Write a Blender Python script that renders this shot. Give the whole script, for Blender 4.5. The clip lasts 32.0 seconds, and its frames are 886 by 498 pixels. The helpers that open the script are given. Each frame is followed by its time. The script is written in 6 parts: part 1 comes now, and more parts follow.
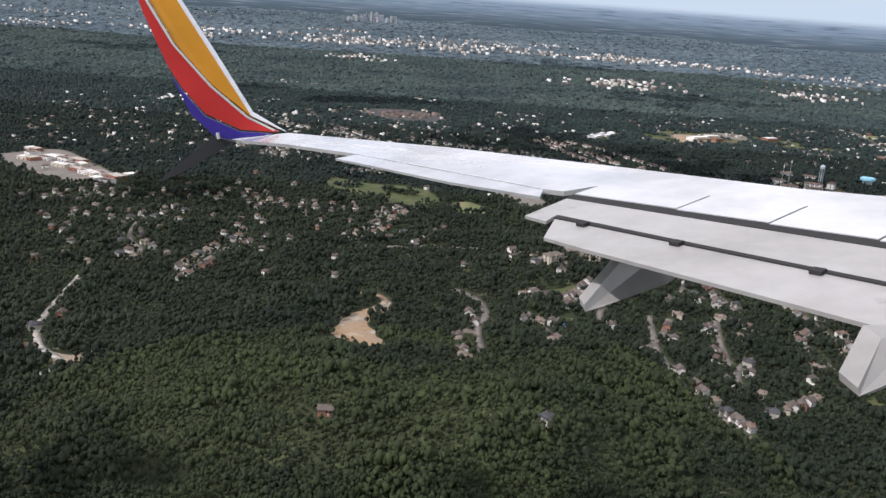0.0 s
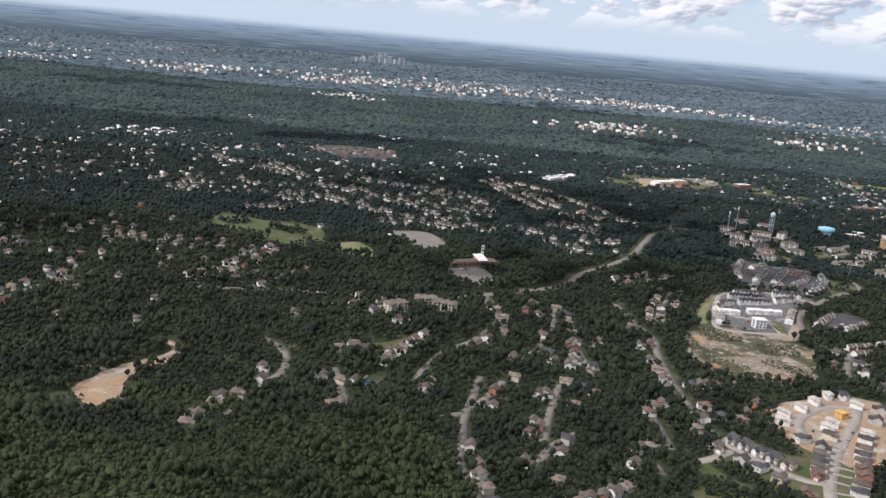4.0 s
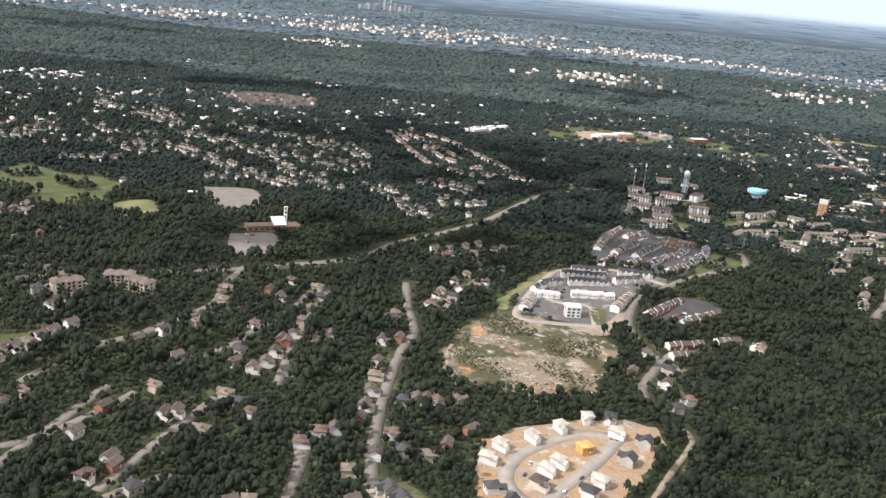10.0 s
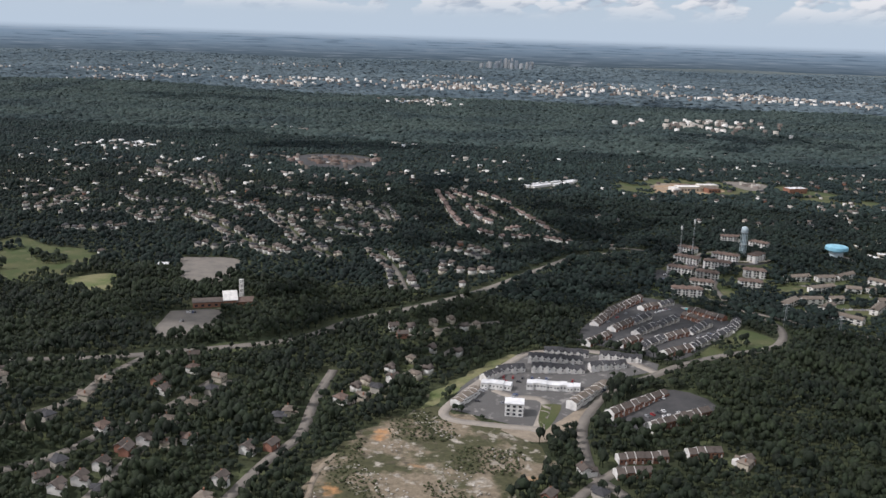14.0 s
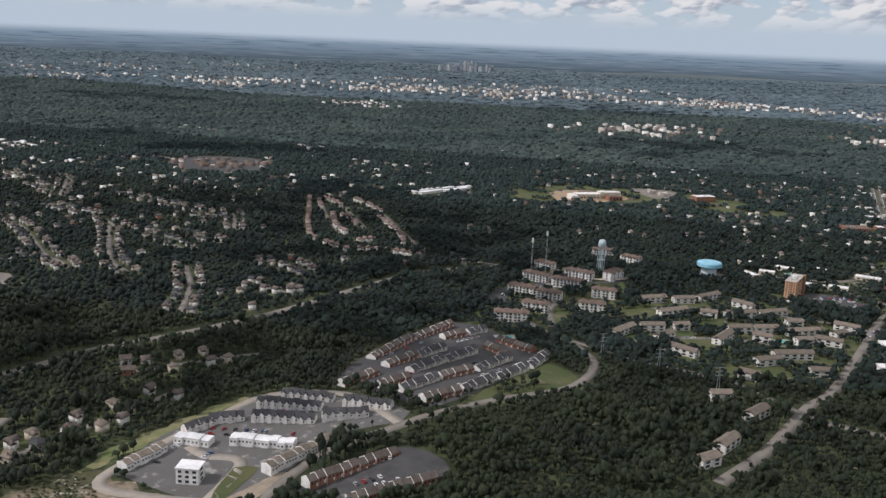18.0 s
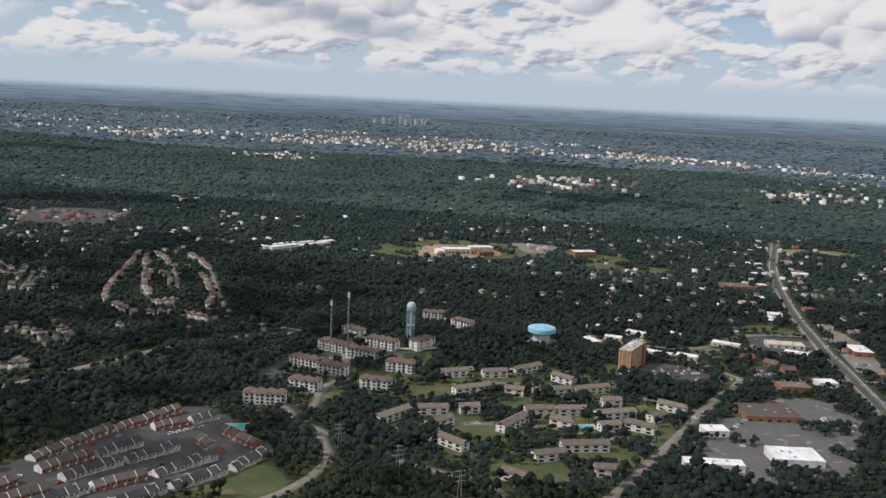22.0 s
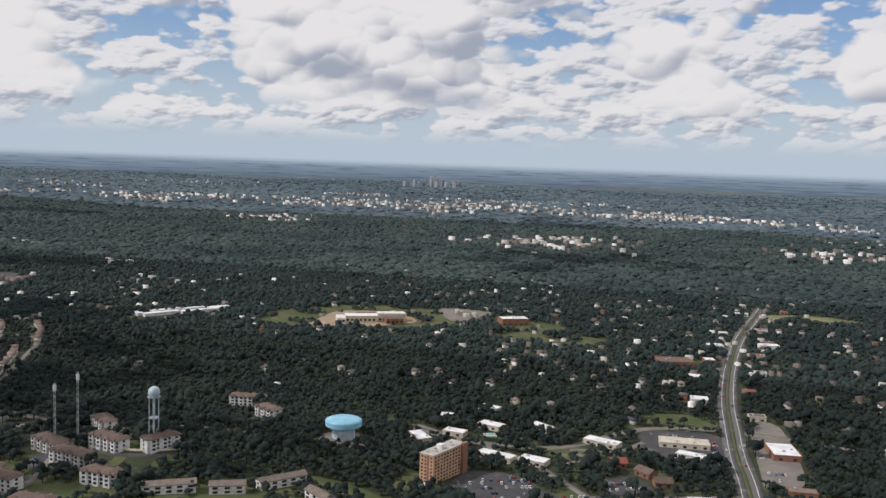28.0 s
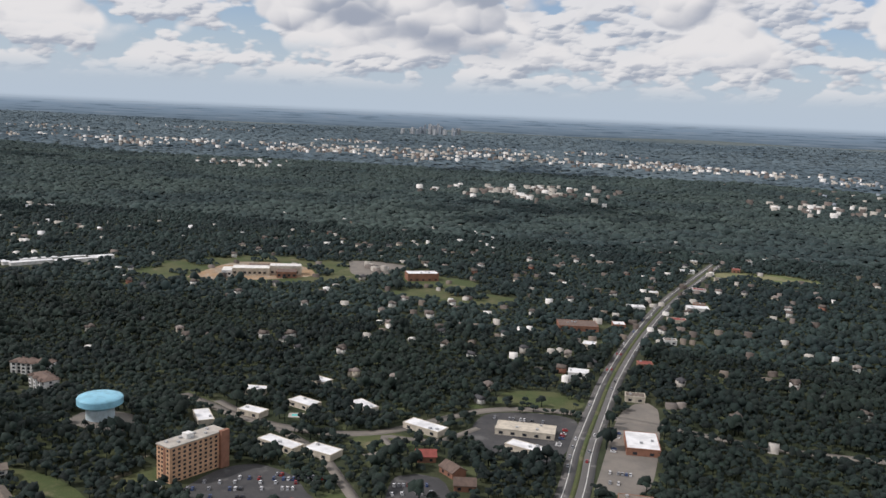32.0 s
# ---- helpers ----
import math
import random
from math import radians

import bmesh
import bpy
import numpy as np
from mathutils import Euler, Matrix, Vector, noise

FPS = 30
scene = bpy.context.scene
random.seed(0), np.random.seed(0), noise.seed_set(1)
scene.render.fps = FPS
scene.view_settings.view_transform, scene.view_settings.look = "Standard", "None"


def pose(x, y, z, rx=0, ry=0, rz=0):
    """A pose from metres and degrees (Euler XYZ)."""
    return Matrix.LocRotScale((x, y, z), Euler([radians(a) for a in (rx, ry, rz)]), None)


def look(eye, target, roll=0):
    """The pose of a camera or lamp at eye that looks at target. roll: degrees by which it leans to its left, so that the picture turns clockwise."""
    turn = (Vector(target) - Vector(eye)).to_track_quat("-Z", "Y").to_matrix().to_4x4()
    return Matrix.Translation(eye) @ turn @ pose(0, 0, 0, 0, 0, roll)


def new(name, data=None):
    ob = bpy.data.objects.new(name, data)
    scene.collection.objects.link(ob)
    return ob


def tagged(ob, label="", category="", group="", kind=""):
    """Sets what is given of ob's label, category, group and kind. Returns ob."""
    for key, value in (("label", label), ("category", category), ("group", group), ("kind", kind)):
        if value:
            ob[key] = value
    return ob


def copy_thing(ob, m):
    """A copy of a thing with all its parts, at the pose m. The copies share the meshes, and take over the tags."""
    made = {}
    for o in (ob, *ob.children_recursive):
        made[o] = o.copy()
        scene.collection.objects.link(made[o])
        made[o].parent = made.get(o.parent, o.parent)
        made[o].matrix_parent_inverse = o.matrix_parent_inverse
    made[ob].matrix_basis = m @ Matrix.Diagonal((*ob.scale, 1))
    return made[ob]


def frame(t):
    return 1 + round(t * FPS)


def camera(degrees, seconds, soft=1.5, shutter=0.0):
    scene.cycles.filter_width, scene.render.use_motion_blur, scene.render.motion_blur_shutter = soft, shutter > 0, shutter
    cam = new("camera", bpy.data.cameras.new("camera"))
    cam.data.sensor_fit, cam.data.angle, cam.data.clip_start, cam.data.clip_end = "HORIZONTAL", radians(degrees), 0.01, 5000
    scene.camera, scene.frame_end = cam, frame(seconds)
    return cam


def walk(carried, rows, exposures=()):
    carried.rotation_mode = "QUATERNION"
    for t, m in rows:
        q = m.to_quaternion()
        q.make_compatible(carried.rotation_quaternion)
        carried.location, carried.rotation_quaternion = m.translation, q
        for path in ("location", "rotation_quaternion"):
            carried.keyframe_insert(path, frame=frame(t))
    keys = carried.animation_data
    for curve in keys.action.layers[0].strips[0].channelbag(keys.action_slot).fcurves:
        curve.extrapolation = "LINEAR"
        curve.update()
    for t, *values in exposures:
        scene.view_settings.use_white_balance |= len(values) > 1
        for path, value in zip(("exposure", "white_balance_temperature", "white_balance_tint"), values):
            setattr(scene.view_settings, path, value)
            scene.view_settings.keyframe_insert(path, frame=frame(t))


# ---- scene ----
cam = camera(52.6, 32.0)
METRES, EYE, TILT, LEAN, TURN = 1150.0, 195.0, -15.9, -4.0, 0.0
ROWS = [
    (0.0, 0.0000, 0.0000, 0.0000, 0.02, 0.05, -0.00),
    (0.5, 0.0144, 0.0081, -0.0002, 0.84, -4.75, -1.42),
    (1.0, 0.0286, 0.0163, -0.0003, 2.70, -12.06, -2.10),
    (1.5, 0.0427, 0.0247, -0.0001, 4.77, -17.28, -2.09),
    (2.0, 0.0567, 0.0333, 0.0001, 5.57, -18.43, -2.27),
    (2.5, 0.0705, 0.0420, 0.0005, 5.57, -15.51, -3.13),
    (3.0, 0.0841, 0.0509, 0.0011, 4.91, -7.67, -3.58),
    (3.5, 0.0977, 0.0599, 0.0017, 3.46, -0.20, -2.89),
    (4.0, 0.1110, 0.0690, 0.0025, 1.86, 2.84, -1.51),
    (4.5, 0.1243, 0.0783, 0.0034, 0.64, 4.01, -1.10),
    (6.5, 0.1759, 0.1170, 0.0078, 3.26, 7.71, -0.71),
    (7.0, 0.1884, 0.1270, 0.0091, 3.23, 5.94, -1.90),
    (7.5, 0.2008, 0.1372, 0.0105, 4.63, 3.29, -2.17),
    (8.0, 0.2131, 0.1475, 0.0120, 5.81, -0.49, -1.85),
    (8.5, 0.2252, 0.1579, 0.0134, 6.03, -3.75, -1.51),
    (9.0, 0.2372, 0.1684, 0.0150, 5.53, -4.56, -1.82),
    (9.5, 0.2491, 0.1791, 0.0166, 4.74, -2.84, -1.85),
    (10.0, 0.2609, 0.1898, 0.0182, 4.51, -0.15, -2.40),
    (10.5, 0.2725, 0.2007, 0.0198, 5.22, 1.83, -2.13),
    (11.0, 0.2840, 0.2117, 0.0215, 6.64, 3.09, -1.87),
    (11.5, 0.2953, 0.2228, 0.0232, 8.18, 3.80, -2.07),
    (12.0, 0.3066, 0.2340, 0.0250, 9.88, 3.84, -2.61),
    (12.5, 0.3177, 0.2452, 0.0267, 11.74, 2.68, -2.53),
    (13.0, 0.3287, 0.2566, 0.0284, 13.01, 1.74, -1.86),
    (13.5, 0.3396, 0.2681, 0.0302, 13.71, 2.28, -1.51),
    (14.0, 0.3504, 0.2796, 0.0320, 14.08, 3.15, -1.80),
    (14.5, 0.3611, 0.2912, 0.0337, 14.20, 3.41, -1.46),
    (15.0, 0.3717, 0.3028, 0.0355, 13.86, 3.44, -1.84),
    (15.5, 0.3821, 0.3146, 0.0372, 13.41, 3.25, -2.71),
    (17.5, 0.4229, 0.3620, 0.0442, 12.88, 4.23, -2.65),
    (18.0, 0.4329, 0.3740, 0.0459, 12.97, 3.47, -2.04),
    (18.5, 0.4427, 0.3860, 0.0476, 12.42, 3.45, -1.59),
    (19.0, 0.4525, 0.3980, 0.0493, 11.55, 4.02, -1.33),
    (19.5, 0.4622, 0.4101, 0.0510, 10.70, 4.93, -0.95),
    (20.0, 0.4718, 0.4222, 0.0527, 10.43, 5.91, -0.22),
    (20.5, 0.4813, 0.4343, 0.0543, 10.20, 6.58, -0.13),
    (21.0, 0.4907, 0.4464, 0.0560, 10.49, 7.05, -0.70),
    (21.5, 0.5001, 0.4585, 0.0576, 10.45, 7.14, -1.21),
    (22.0, 0.5094, 0.4707, 0.0592, 10.42, 7.03, -1.72),
    (22.5, 0.5186, 0.4828, 0.0608, 10.50, 6.99, -2.11),
    (23.0, 0.5277, 0.4949, 0.0625, 10.68, 7.35, -2.04),
    (23.5, 0.5367, 0.5070, 0.0641, 10.68, 8.31, -1.33),
    (24.0, 0.5457, 0.5192, 0.0657, 10.70, 9.34, -1.62),
    (24.5, 0.5546, 0.5313, 0.0673, 10.57, 9.33, -2.35),
    (25.0, 0.5634, 0.5434, 0.0689, 11.09, 8.85, -1.98),
    (25.5, 0.5722, 0.5554, 0.0705, 11.62, 9.08, -2.64),
    (27.5, 0.6065, 0.6036, 0.0772, 14.14, 10.64, -2.44),
    (28.0, 0.6150, 0.6155, 0.0789, 14.64, 11.08, -2.12),
    (28.5, 0.6233, 0.6275, 0.0807, 15.12, 11.13, -1.85),
    (29.0, 0.6316, 0.6395, 0.0825, 15.76, 10.72, -1.91),
    (29.5, 0.6398, 0.6514, 0.0843, 16.73, 9.85, -2.24),
    (30.0, 0.6480, 0.6633, 0.0862, 16.91, 8.57, -2.76),
    (30.5, 0.6561, 0.6752, 0.0882, 16.88, 7.57, -3.31),
    (31.0, 0.6641, 0.6870, 0.0902, 16.57, 7.24, -3.38),
    (31.5, 0.6721, 0.6989, 0.0924, 15.91, 7.36, -3.55),
    (32.0, 0.6800, 0.7108, 0.0946, 15.87, 7.85, -3.02),
]
walk(cam, [(t, pose(0, 0, EYE, TILT, LEAN, TURN) @ pose(METRES * x, METRES * y, METRES * z, 90 + pitch, roll, yaw)) for t, x, y, z, yaw, pitch, roll in ROWS],
     exposures=[(0, -0.3, 6000, 20), (1, 0.4, 6100, 28), (2, 2.05, 6000, 29), (2.5, 1.8, 6000, 30), (3, 0.8, 6100, 32), (3.5, 0.1, 6000, 25), (4, -0.3, 6000, 20), (7, -0.35, 6050, 17), (8, -0.1, 6350, 19),
                (9, 0.5, 6450, 22), (10, 0.2, 6300, 19), (11, -0.3, 6100, 17), (13, -0.58, 6000, 18), (19, -0.7, 6100, 18), (32, -0.7, 6150, 18)])

# ---- world and sun ----
SUN_FROM = Vector((-0.74, -0.36, 0.82)).normalized()
world = bpy.data.worlds.new("sky")
scene.world = world
world.use_nodes = True
wn, wl = world.node_tree.nodes, world.node_tree.links


def wmath(op, *args):
    t = wn.new("ShaderNodeMath")
    t.operation = op
    for i, v in enumerate(args):
        if isinstance(v, (int, float)):
            t.inputs[i].default_value = v
        else:
            wl.new(v, t.inputs[i])
    return t.outputs[0]


def wrange(v, a, b, lo=0.0, hi=1.0):
    t = wn.new("ShaderNodeMapRange")
    t.interpolation_type = "SMOOTHSTEP"
    for i, q in enumerate((a, b, lo, hi)):
        t.inputs[1 + i].default_value = q
    wl.new(v, t.inputs[0])
    return t.outputs[0]


def wmix(f, a, b):
    t = wn.new("ShaderNodeMix")
    t.data_type = "RGBA"
    wl.new(f, t.inputs["Factor"]) if not isinstance(f, float) else None
    for k, v in (("A", a), ("B", b)):
        if isinstance(v, tuple):
            t.inputs[k].default_value = (*v, 1)
        else:
            wl.new(v, t.inputs[k])
    return t.outputs["Result"]


sky = wn.new("ShaderNodeTexSky")
sky.sky_type, sky.sun_disc = "NISHITA", False
sky.sun_elevation = math.asin(SUN_FROM.z)
sky.sun_rotation = math.atan2(SUN_FROM.x, SUN_FROM.y)
sky.air_density, sky.dust_density, sky.ozone_density = 1.0, 0.4, 3.0
blue = wn.new("ShaderNodeVectorMath")
blue.operation = "SCALE"
wl.new(sky.outputs[0], blue.inputs[0])
blue.inputs["Scale"].default_value = 0.12
way = wn.new("ShaderNodeSeparateXYZ")
wl.new(wn.new("ShaderNodeTexCoord").outputs["Generated"], way.inputs[0])
elev = way.outputs[2]
azim = wmath("ARCTAN2", way.outputs[0], way.outputs[1])


def vec(op, a, b):
    t = wn.new("ShaderNodeVectorMath")
    t.operation = op
    for n, v in enumerate((a, b)):
        if isinstance(v, tuple):
            t.inputs[n].default_value = v
        else:
            wl.new(v, t.inputs[n])
    return t


def heaps(at, scale, detail):
    n = wn.new("ShaderNodeTexNoise")
    n.inputs["Scale"].default_value, n.inputs["Detail"].default_value, n.inputs["Roughness"].default_value = scale, detail, 0.5
    wl.new(at, n.inputs["Vector"])
    return n


def puffs_of(at, scale):
    """Round billows: how far from a billow's middle, and how much of it faces the sun, up and to the left."""
    v = wn.new("ShaderNodeTexVoronoi")
    v.feature = "SMOOTH_F1"
    v.inputs["Scale"].default_value, v.inputs["Smoothness"].default_value = scale, 0.35
    wl.new(at, v.inputs["Vector"])
    side = vec("DOT_PRODUCT", vec("SUBTRACT", at, v.outputs["Position"]).outputs[0], (-0.45, 0.9, 0))
    return v.outputs["Distance"], wmath("MULTIPLY", side.outputs["Value"], scale)


def layer(under, k, lift, seed, thin, full, gate):
    """Lays one layer of cumulus over what is under it: heaped billows, sunlit above, grey beneath."""
    c = wn.new("ShaderNodeCombineXYZ")
    wl.new(wmath("MULTIPLY", azim, k), c.inputs[0])
    wl.new(wmath("MULTIPLY", elev, k * lift), c.inputs[1])
    c.inputs[2].default_value = seed
    c = c.outputs[0]
    mass = heaps(c, 0.75, 2.5).outputs["Fac"]
    above = heaps(vec("ADD", c, (-0.12, 0.32, 0)).outputs[0], 0.75, 2.5).outputs["Fac"]
    wisp = heaps(c, 3.0, 4)
    at = vec("ADD", c, vec("MULTIPLY", vec("SUBTRACT", wisp.outputs["Color"], (0.5, 0.5, 0.5)).outputs[0], (0.26, 0.22, 0)).outputs[0]).outputs[0]
    d1, s1 = puffs_of(at, 2.0)
    d2, s2 = puffs_of(at, 4.7)
    body = wmath("SUBTRACT", mass, wmath("ADD", wmath("MULTIPLY", d1, 0.16), wmath("MULTIPLY", d2, 0.09)))
    cover = wmath("MULTIPLY", wrange(body, thin, full), gate)
    lit = wmath("ADD", wmath("MULTIPLY", wmath("SUBTRACT", mass, above), 2.6), wmath("ADD", wmath("MULTIPLY", s1, 0.40), wmath("MULTIPLY", s2, 0.22)))
    tone = wmix(wrange(lit, -0.42, 0.18), (0.45, 0.50, 0.55), (1.0, 0.99, 0.91))
    return wmix(cover, under, tone)


veil = wmix(wrange(elev, 0.0, 0.16), (0.60, 0.71, 0.76), blue.outputs[0])
veil = wmix(wrange(elev, 0.02, 0.30, 0.0, 0.35), veil, (0.20, 0.42, 0.74))
veil = layer(veil, 22.0, 2.1, 3.1, 0.27, 0.36, wrange(elev, 0.02, 0.05, 0.0, 0.9))
veil = layer(veil, 7.4, 1.45, 8.4, 0.285, 0.345, wrange(elev, 0.05, 0.08))
streak = wn.new("ShaderNodeCombineXYZ")
wl.new(wmath("MULTIPLY", azim, 26.0), streak.inputs[0])
wl.new(wmath("MULTIPLY", elev, 700.0), streak.inputs[1])
far = wn.new("ShaderNodeTexNoise")
far.inputs["Scale"].default_value, far.inputs["Detail"].default_value = 1.0, 5
wl.new(streak.outputs[0], far.inputs["Vector"])
# Land below the horizon: haze painted as a colour that pales upwards.
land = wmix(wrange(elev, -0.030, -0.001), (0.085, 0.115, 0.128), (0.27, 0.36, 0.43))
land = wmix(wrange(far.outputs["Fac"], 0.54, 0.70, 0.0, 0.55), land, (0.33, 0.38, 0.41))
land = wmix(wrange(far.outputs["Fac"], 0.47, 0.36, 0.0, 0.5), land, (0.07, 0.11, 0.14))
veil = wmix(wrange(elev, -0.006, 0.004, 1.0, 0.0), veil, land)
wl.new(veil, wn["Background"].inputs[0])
wn["Background"].inputs[1].default_value = 1.26
sun = new("sun", bpy.data.lights.new("sun", "SUN"))
sun.data.energy, sun.data.angle, sun.data.color = 4.4, radians(0.6), (1.0, 0.94, 0.84)
sun.matrix_world = look(SUN_FROM * 900, (0, 0, 0))

rng = np.random.default_rng(7)

# ---- materials ----


def material(name, base, rough=0.8, vary=0.25, scale=0.3, fine=3.0, bump=0.0, metal=0.0, other=None, island=0.0, obrandom=0.0, spec=0.3, cover=(0.42, 0.62), speck=None):
    """A surface with variation at two scales; other: a second colour in broad patches."""
    m = bpy.data.materials.new(name)
    m.use_nodes = True
    n, l = m.node_tree.nodes, m.node_tree.links
    b = n["Principled BSDF"]
    b.inputs["Roughness"].default_value, b.inputs["Metallic"].default_value = rough, metal
    b.inputs["Specular IOR Level"].default_value = spec
    geo = n.new("ShaderNodeNewGeometry")
    at = n.new("ShaderNodeTexCoord").outputs["Object"] if obrandom else geo.outputs["Position"]

    def noise_of(s, detail):
        t = n.new("ShaderNodeTexNoise")
        t.inputs["Scale"].default_value, t.inputs["Detail"].default_value, t.inputs["Roughness"].default_value = s, detail, 0.6
        l.new(at, t.inputs["Vector"])
        return t.outputs["Fac"]

    def math_of(op, a, c, d=None):
        t = n.new("ShaderNodeMath")
        t.operation = op
        for i, v in enumerate((a, c, d)):
            if v is None:
                continue
            if isinstance(v, (int, float)):
                t.inputs[i].default_value = v
            else:
                l.new(v, t.inputs[i])
        return t.outputs[0]

    broad, small = noise_of(scale, 7), noise_of(fine, 3)
    mix = n.new("ShaderNodeMix")
    mix.data_type = "RGBA"
    mix.inputs["A"].default_value = (*base, 1)
    mix.inputs["B"].default_value = (*(other or [c * 0.75 for c in base]), 1)
    ramp = n.new("ShaderNodeMapRange")
    ramp.inputs["From Min"].default_value, ramp.inputs["From Max"].default_value = cover
    l.new(broad, ramp.inputs["Value"])
    l.new(ramp.outputs[0], mix.inputs["Factor"])
    value = math_of("MULTIPLY_ADD", small, 2 * vary, 1 - vary)
    if island:
        value = math_of("MULTIPLY", value, math_of("MULTIPLY_ADD", geo.outputs["Random Per Island"], 2 * island, 1 - island))
    if obrandom:
        info = n.new("ShaderNodeObjectInfo")
        value = math_of("MULTIPLY", value, math_of("MULTIPLY_ADD", info.outputs["Random"], 2 * obrandom, 1 - obrandom))
    tone = mix.outputs["Result"]
    for colour, size, lo, hi in speck or ():
        spot = n.new("ShaderNodeMix")
        spot.data_type = "RGBA"
        r2 = n.new("ShaderNodeMapRange")
        r2.inputs["From Min"].default_value, r2.inputs["From Max"].default_value = lo, hi
        l.new(noise_of(size, 6), r2.inputs["Value"])
        l.new(r2.outputs[0], spot.inputs["Factor"])
        l.new(tone, spot.inputs["A"])
        spot.inputs["B"].default_value = (*colour, 1)
        tone = spot.outputs["Result"]
    hsv = n.new("ShaderNodeHueSaturation")
    l.new(tone, hsv.inputs["Color"])
    l.new(value, hsv.inputs["Value"])
    l.new(hsv.outputs[0], b.inputs["Base Color"])
    if bump:
        bp = n.new("ShaderNodeBump")
        bp.inputs["Strength"].default_value, bp.inputs["Distance"].default_value = min(1, bump), bump
        l.new(small, bp.inputs["Height"])
        l.new(bp.outputs[0], b.inputs["Normal"])
    return m


LEAF = material("leaf_green", (0.0195, 0.028, 0.0135), 0.7, 0.4, 0.02, 1.6, 0.5, other=(0.009, 0.015, 0.009), island=0.4, spec=0.2)
LEAF_HILL = material("leaf_hill", (0.031, 0.042, 0.015), 0.7, 0.4, 0.012, 1.6, 0.5, other=(0.012, 0.019, 0.009), island=0.42, spec=0.2)
# Blue haze and cloud shade are mixed into the town leaf colour.
LEAF_TOWN_HAZE_SHADE = material("leaf_town_haze_shade", (0.0145, 0.0245, 0.019), 0.75, 0.45, 0.013, 1.6, 0.5, other=(0.0085, 0.016, 0.0145), island=0.45, spec=0.2)
SCRUB = material("scrub_leaf", (0.062, 0.072, 0.033), 0.9, 0.4, 0.1, 2.0)
# Aerial haze is put into these leaf colours, bluer and paler with distance.
LEAF_MID_HAZED = material("leaf_mid_hazed", (0.023, 0.038, 0.034), 0.75, 0.45, 0.008, 1.0, 0.5, other=(0.014, 0.025, 0.025), island=0.4, spec=0.2)
LEAF_FAR_HAZED = material("leaf_far_hazed", (0.050, 0.071, 0.064), 0.8, 0.4, 0.004, 0.3, 0.5, other=(0.029, 0.045, 0.046), island=0.3, spec=0.15)
LEAF_HORIZON_HAZED = material("leaf_horizon_hazed", (0.105, 0.140, 0.158), 0.9, 0.3, 0.0012, 0.05, 0.2, other=(0.072, 0.102, 0.122), island=0.25, spec=0.1)
GROUND = material("undergrowth", (0.028, 0.038, 0.017), 0.95, 0.4, 0.02, 0.5, 0.6, other=(0.045, 0.052, 0.024), speck=(((0.085, 0.10, 0.045), 0.045, 0.54, 0.66), ((0.20, 0.18, 0.13), 0.10, 0.64, 0.74)))
# Far ground: the paleness and blue of haze are in its colour.
FAR_GROUND_HAZED = material("far_country_hazed", (0.075, 0.100, 0.098), 0.95, 0.3, 0.0022, 0.03, 0.0, other=(0.110, 0.135, 0.135), speck=(((0.20, 0.20, 0.19), 0.02, 0.62, 0.72), ((0.05, 0.075, 0.085), 0.0011, 0.5, 0.62)))
GRASS = material("grass", (0.058, 0.078, 0.027), 0.95, 0.35, 0.05, 1.2, 0.1, other=(0.092, 0.096, 0.042), speck=(((0.17, 0.15, 0.09), 0.08, 0.58, 0.72),))
STRAW = material("dry_meadow", (0.20, 0.19, 0.10), 0.95, 0.35, 0.05, 0.7, 0.2, other=(0.10, 0.13, 0.045))
RUBBLE = material("stripped_soil", (0.21, 0.172, 0.122), 0.95, 0.7, 0.038, 0.45, 0.4, other=(0.068, 0.068, 0.034), cover=(0.46, 0.54), speck=(((0.35, 0.32, 0.27), 0.16, 0.57, 0.66), ((0.10, 0.085, 0.06), 0.11, 0.57, 0.66), ((0.40, 0.22, 0.10), 0.045, 0.60, 0.68)))
TRAIL = material("trail_earth", (0.13, 0.095, 0.062), 0.95, 0.3, 0.2, 1.5)
DIRT = material("packed_dirt", (0.30, 0.25, 0.19), 0.95, 0.25, 0.2, 1.5)
CLAY = material("bare_clay", (0.33, 0.222, 0.128), 0.95, 0.4, 0.06, 0.6, 0.3, other=(0.28, 0.235, 0.18), speck=(((0.42, 0.37, 0.30), 0.12, 0.55, 0.68), ((0.22, 0.15, 0.09), 0.2, 0.60, 0.70)))
ASPHALT = material("asphalt", (0.07, 0.069, 0.069), 0.9, 0.25, 0.1, 1.5, other=(0.05, 0.05, 0.052), speck=(((0.12, 0.118, 0.115), 0.12, 0.58, 0.7),))
STREET = material("worn_street", (0.205, 0.185, 0.16), 0.9, 0.15, 0.1, 1.5, other=(0.16, 0.147, 0.13))
LOT = material("patched_asphalt", (0.11, 0.106, 0.102), 0.9, 0.25, 0.08, 1.5, other=(0.12, 0.117, 0.113), speck=(((0.26, 0.25, 0.235), 0.15, 0.58, 0.68),))
CONCRETE = material("concrete", (0.46, 0.43, 0.38), 0.9, 0.15, 0.2, 2.0)
ESTATE = material("new_concrete", (0.33, 0.295, 0.25), 0.9, 0.15, 0.2, 2.0, other=(0.27, 0.245, 0.215))
# Masonry greyed towards blue: distance haze is put into its colour.
HAZE_GREY = material("hazed_masonry", (0.26, 0.30, 0.34), 0.8, 0.15)
PAINT = material("road_paint", (0.75, 0.75, 0.7), 0.8, 0.1)
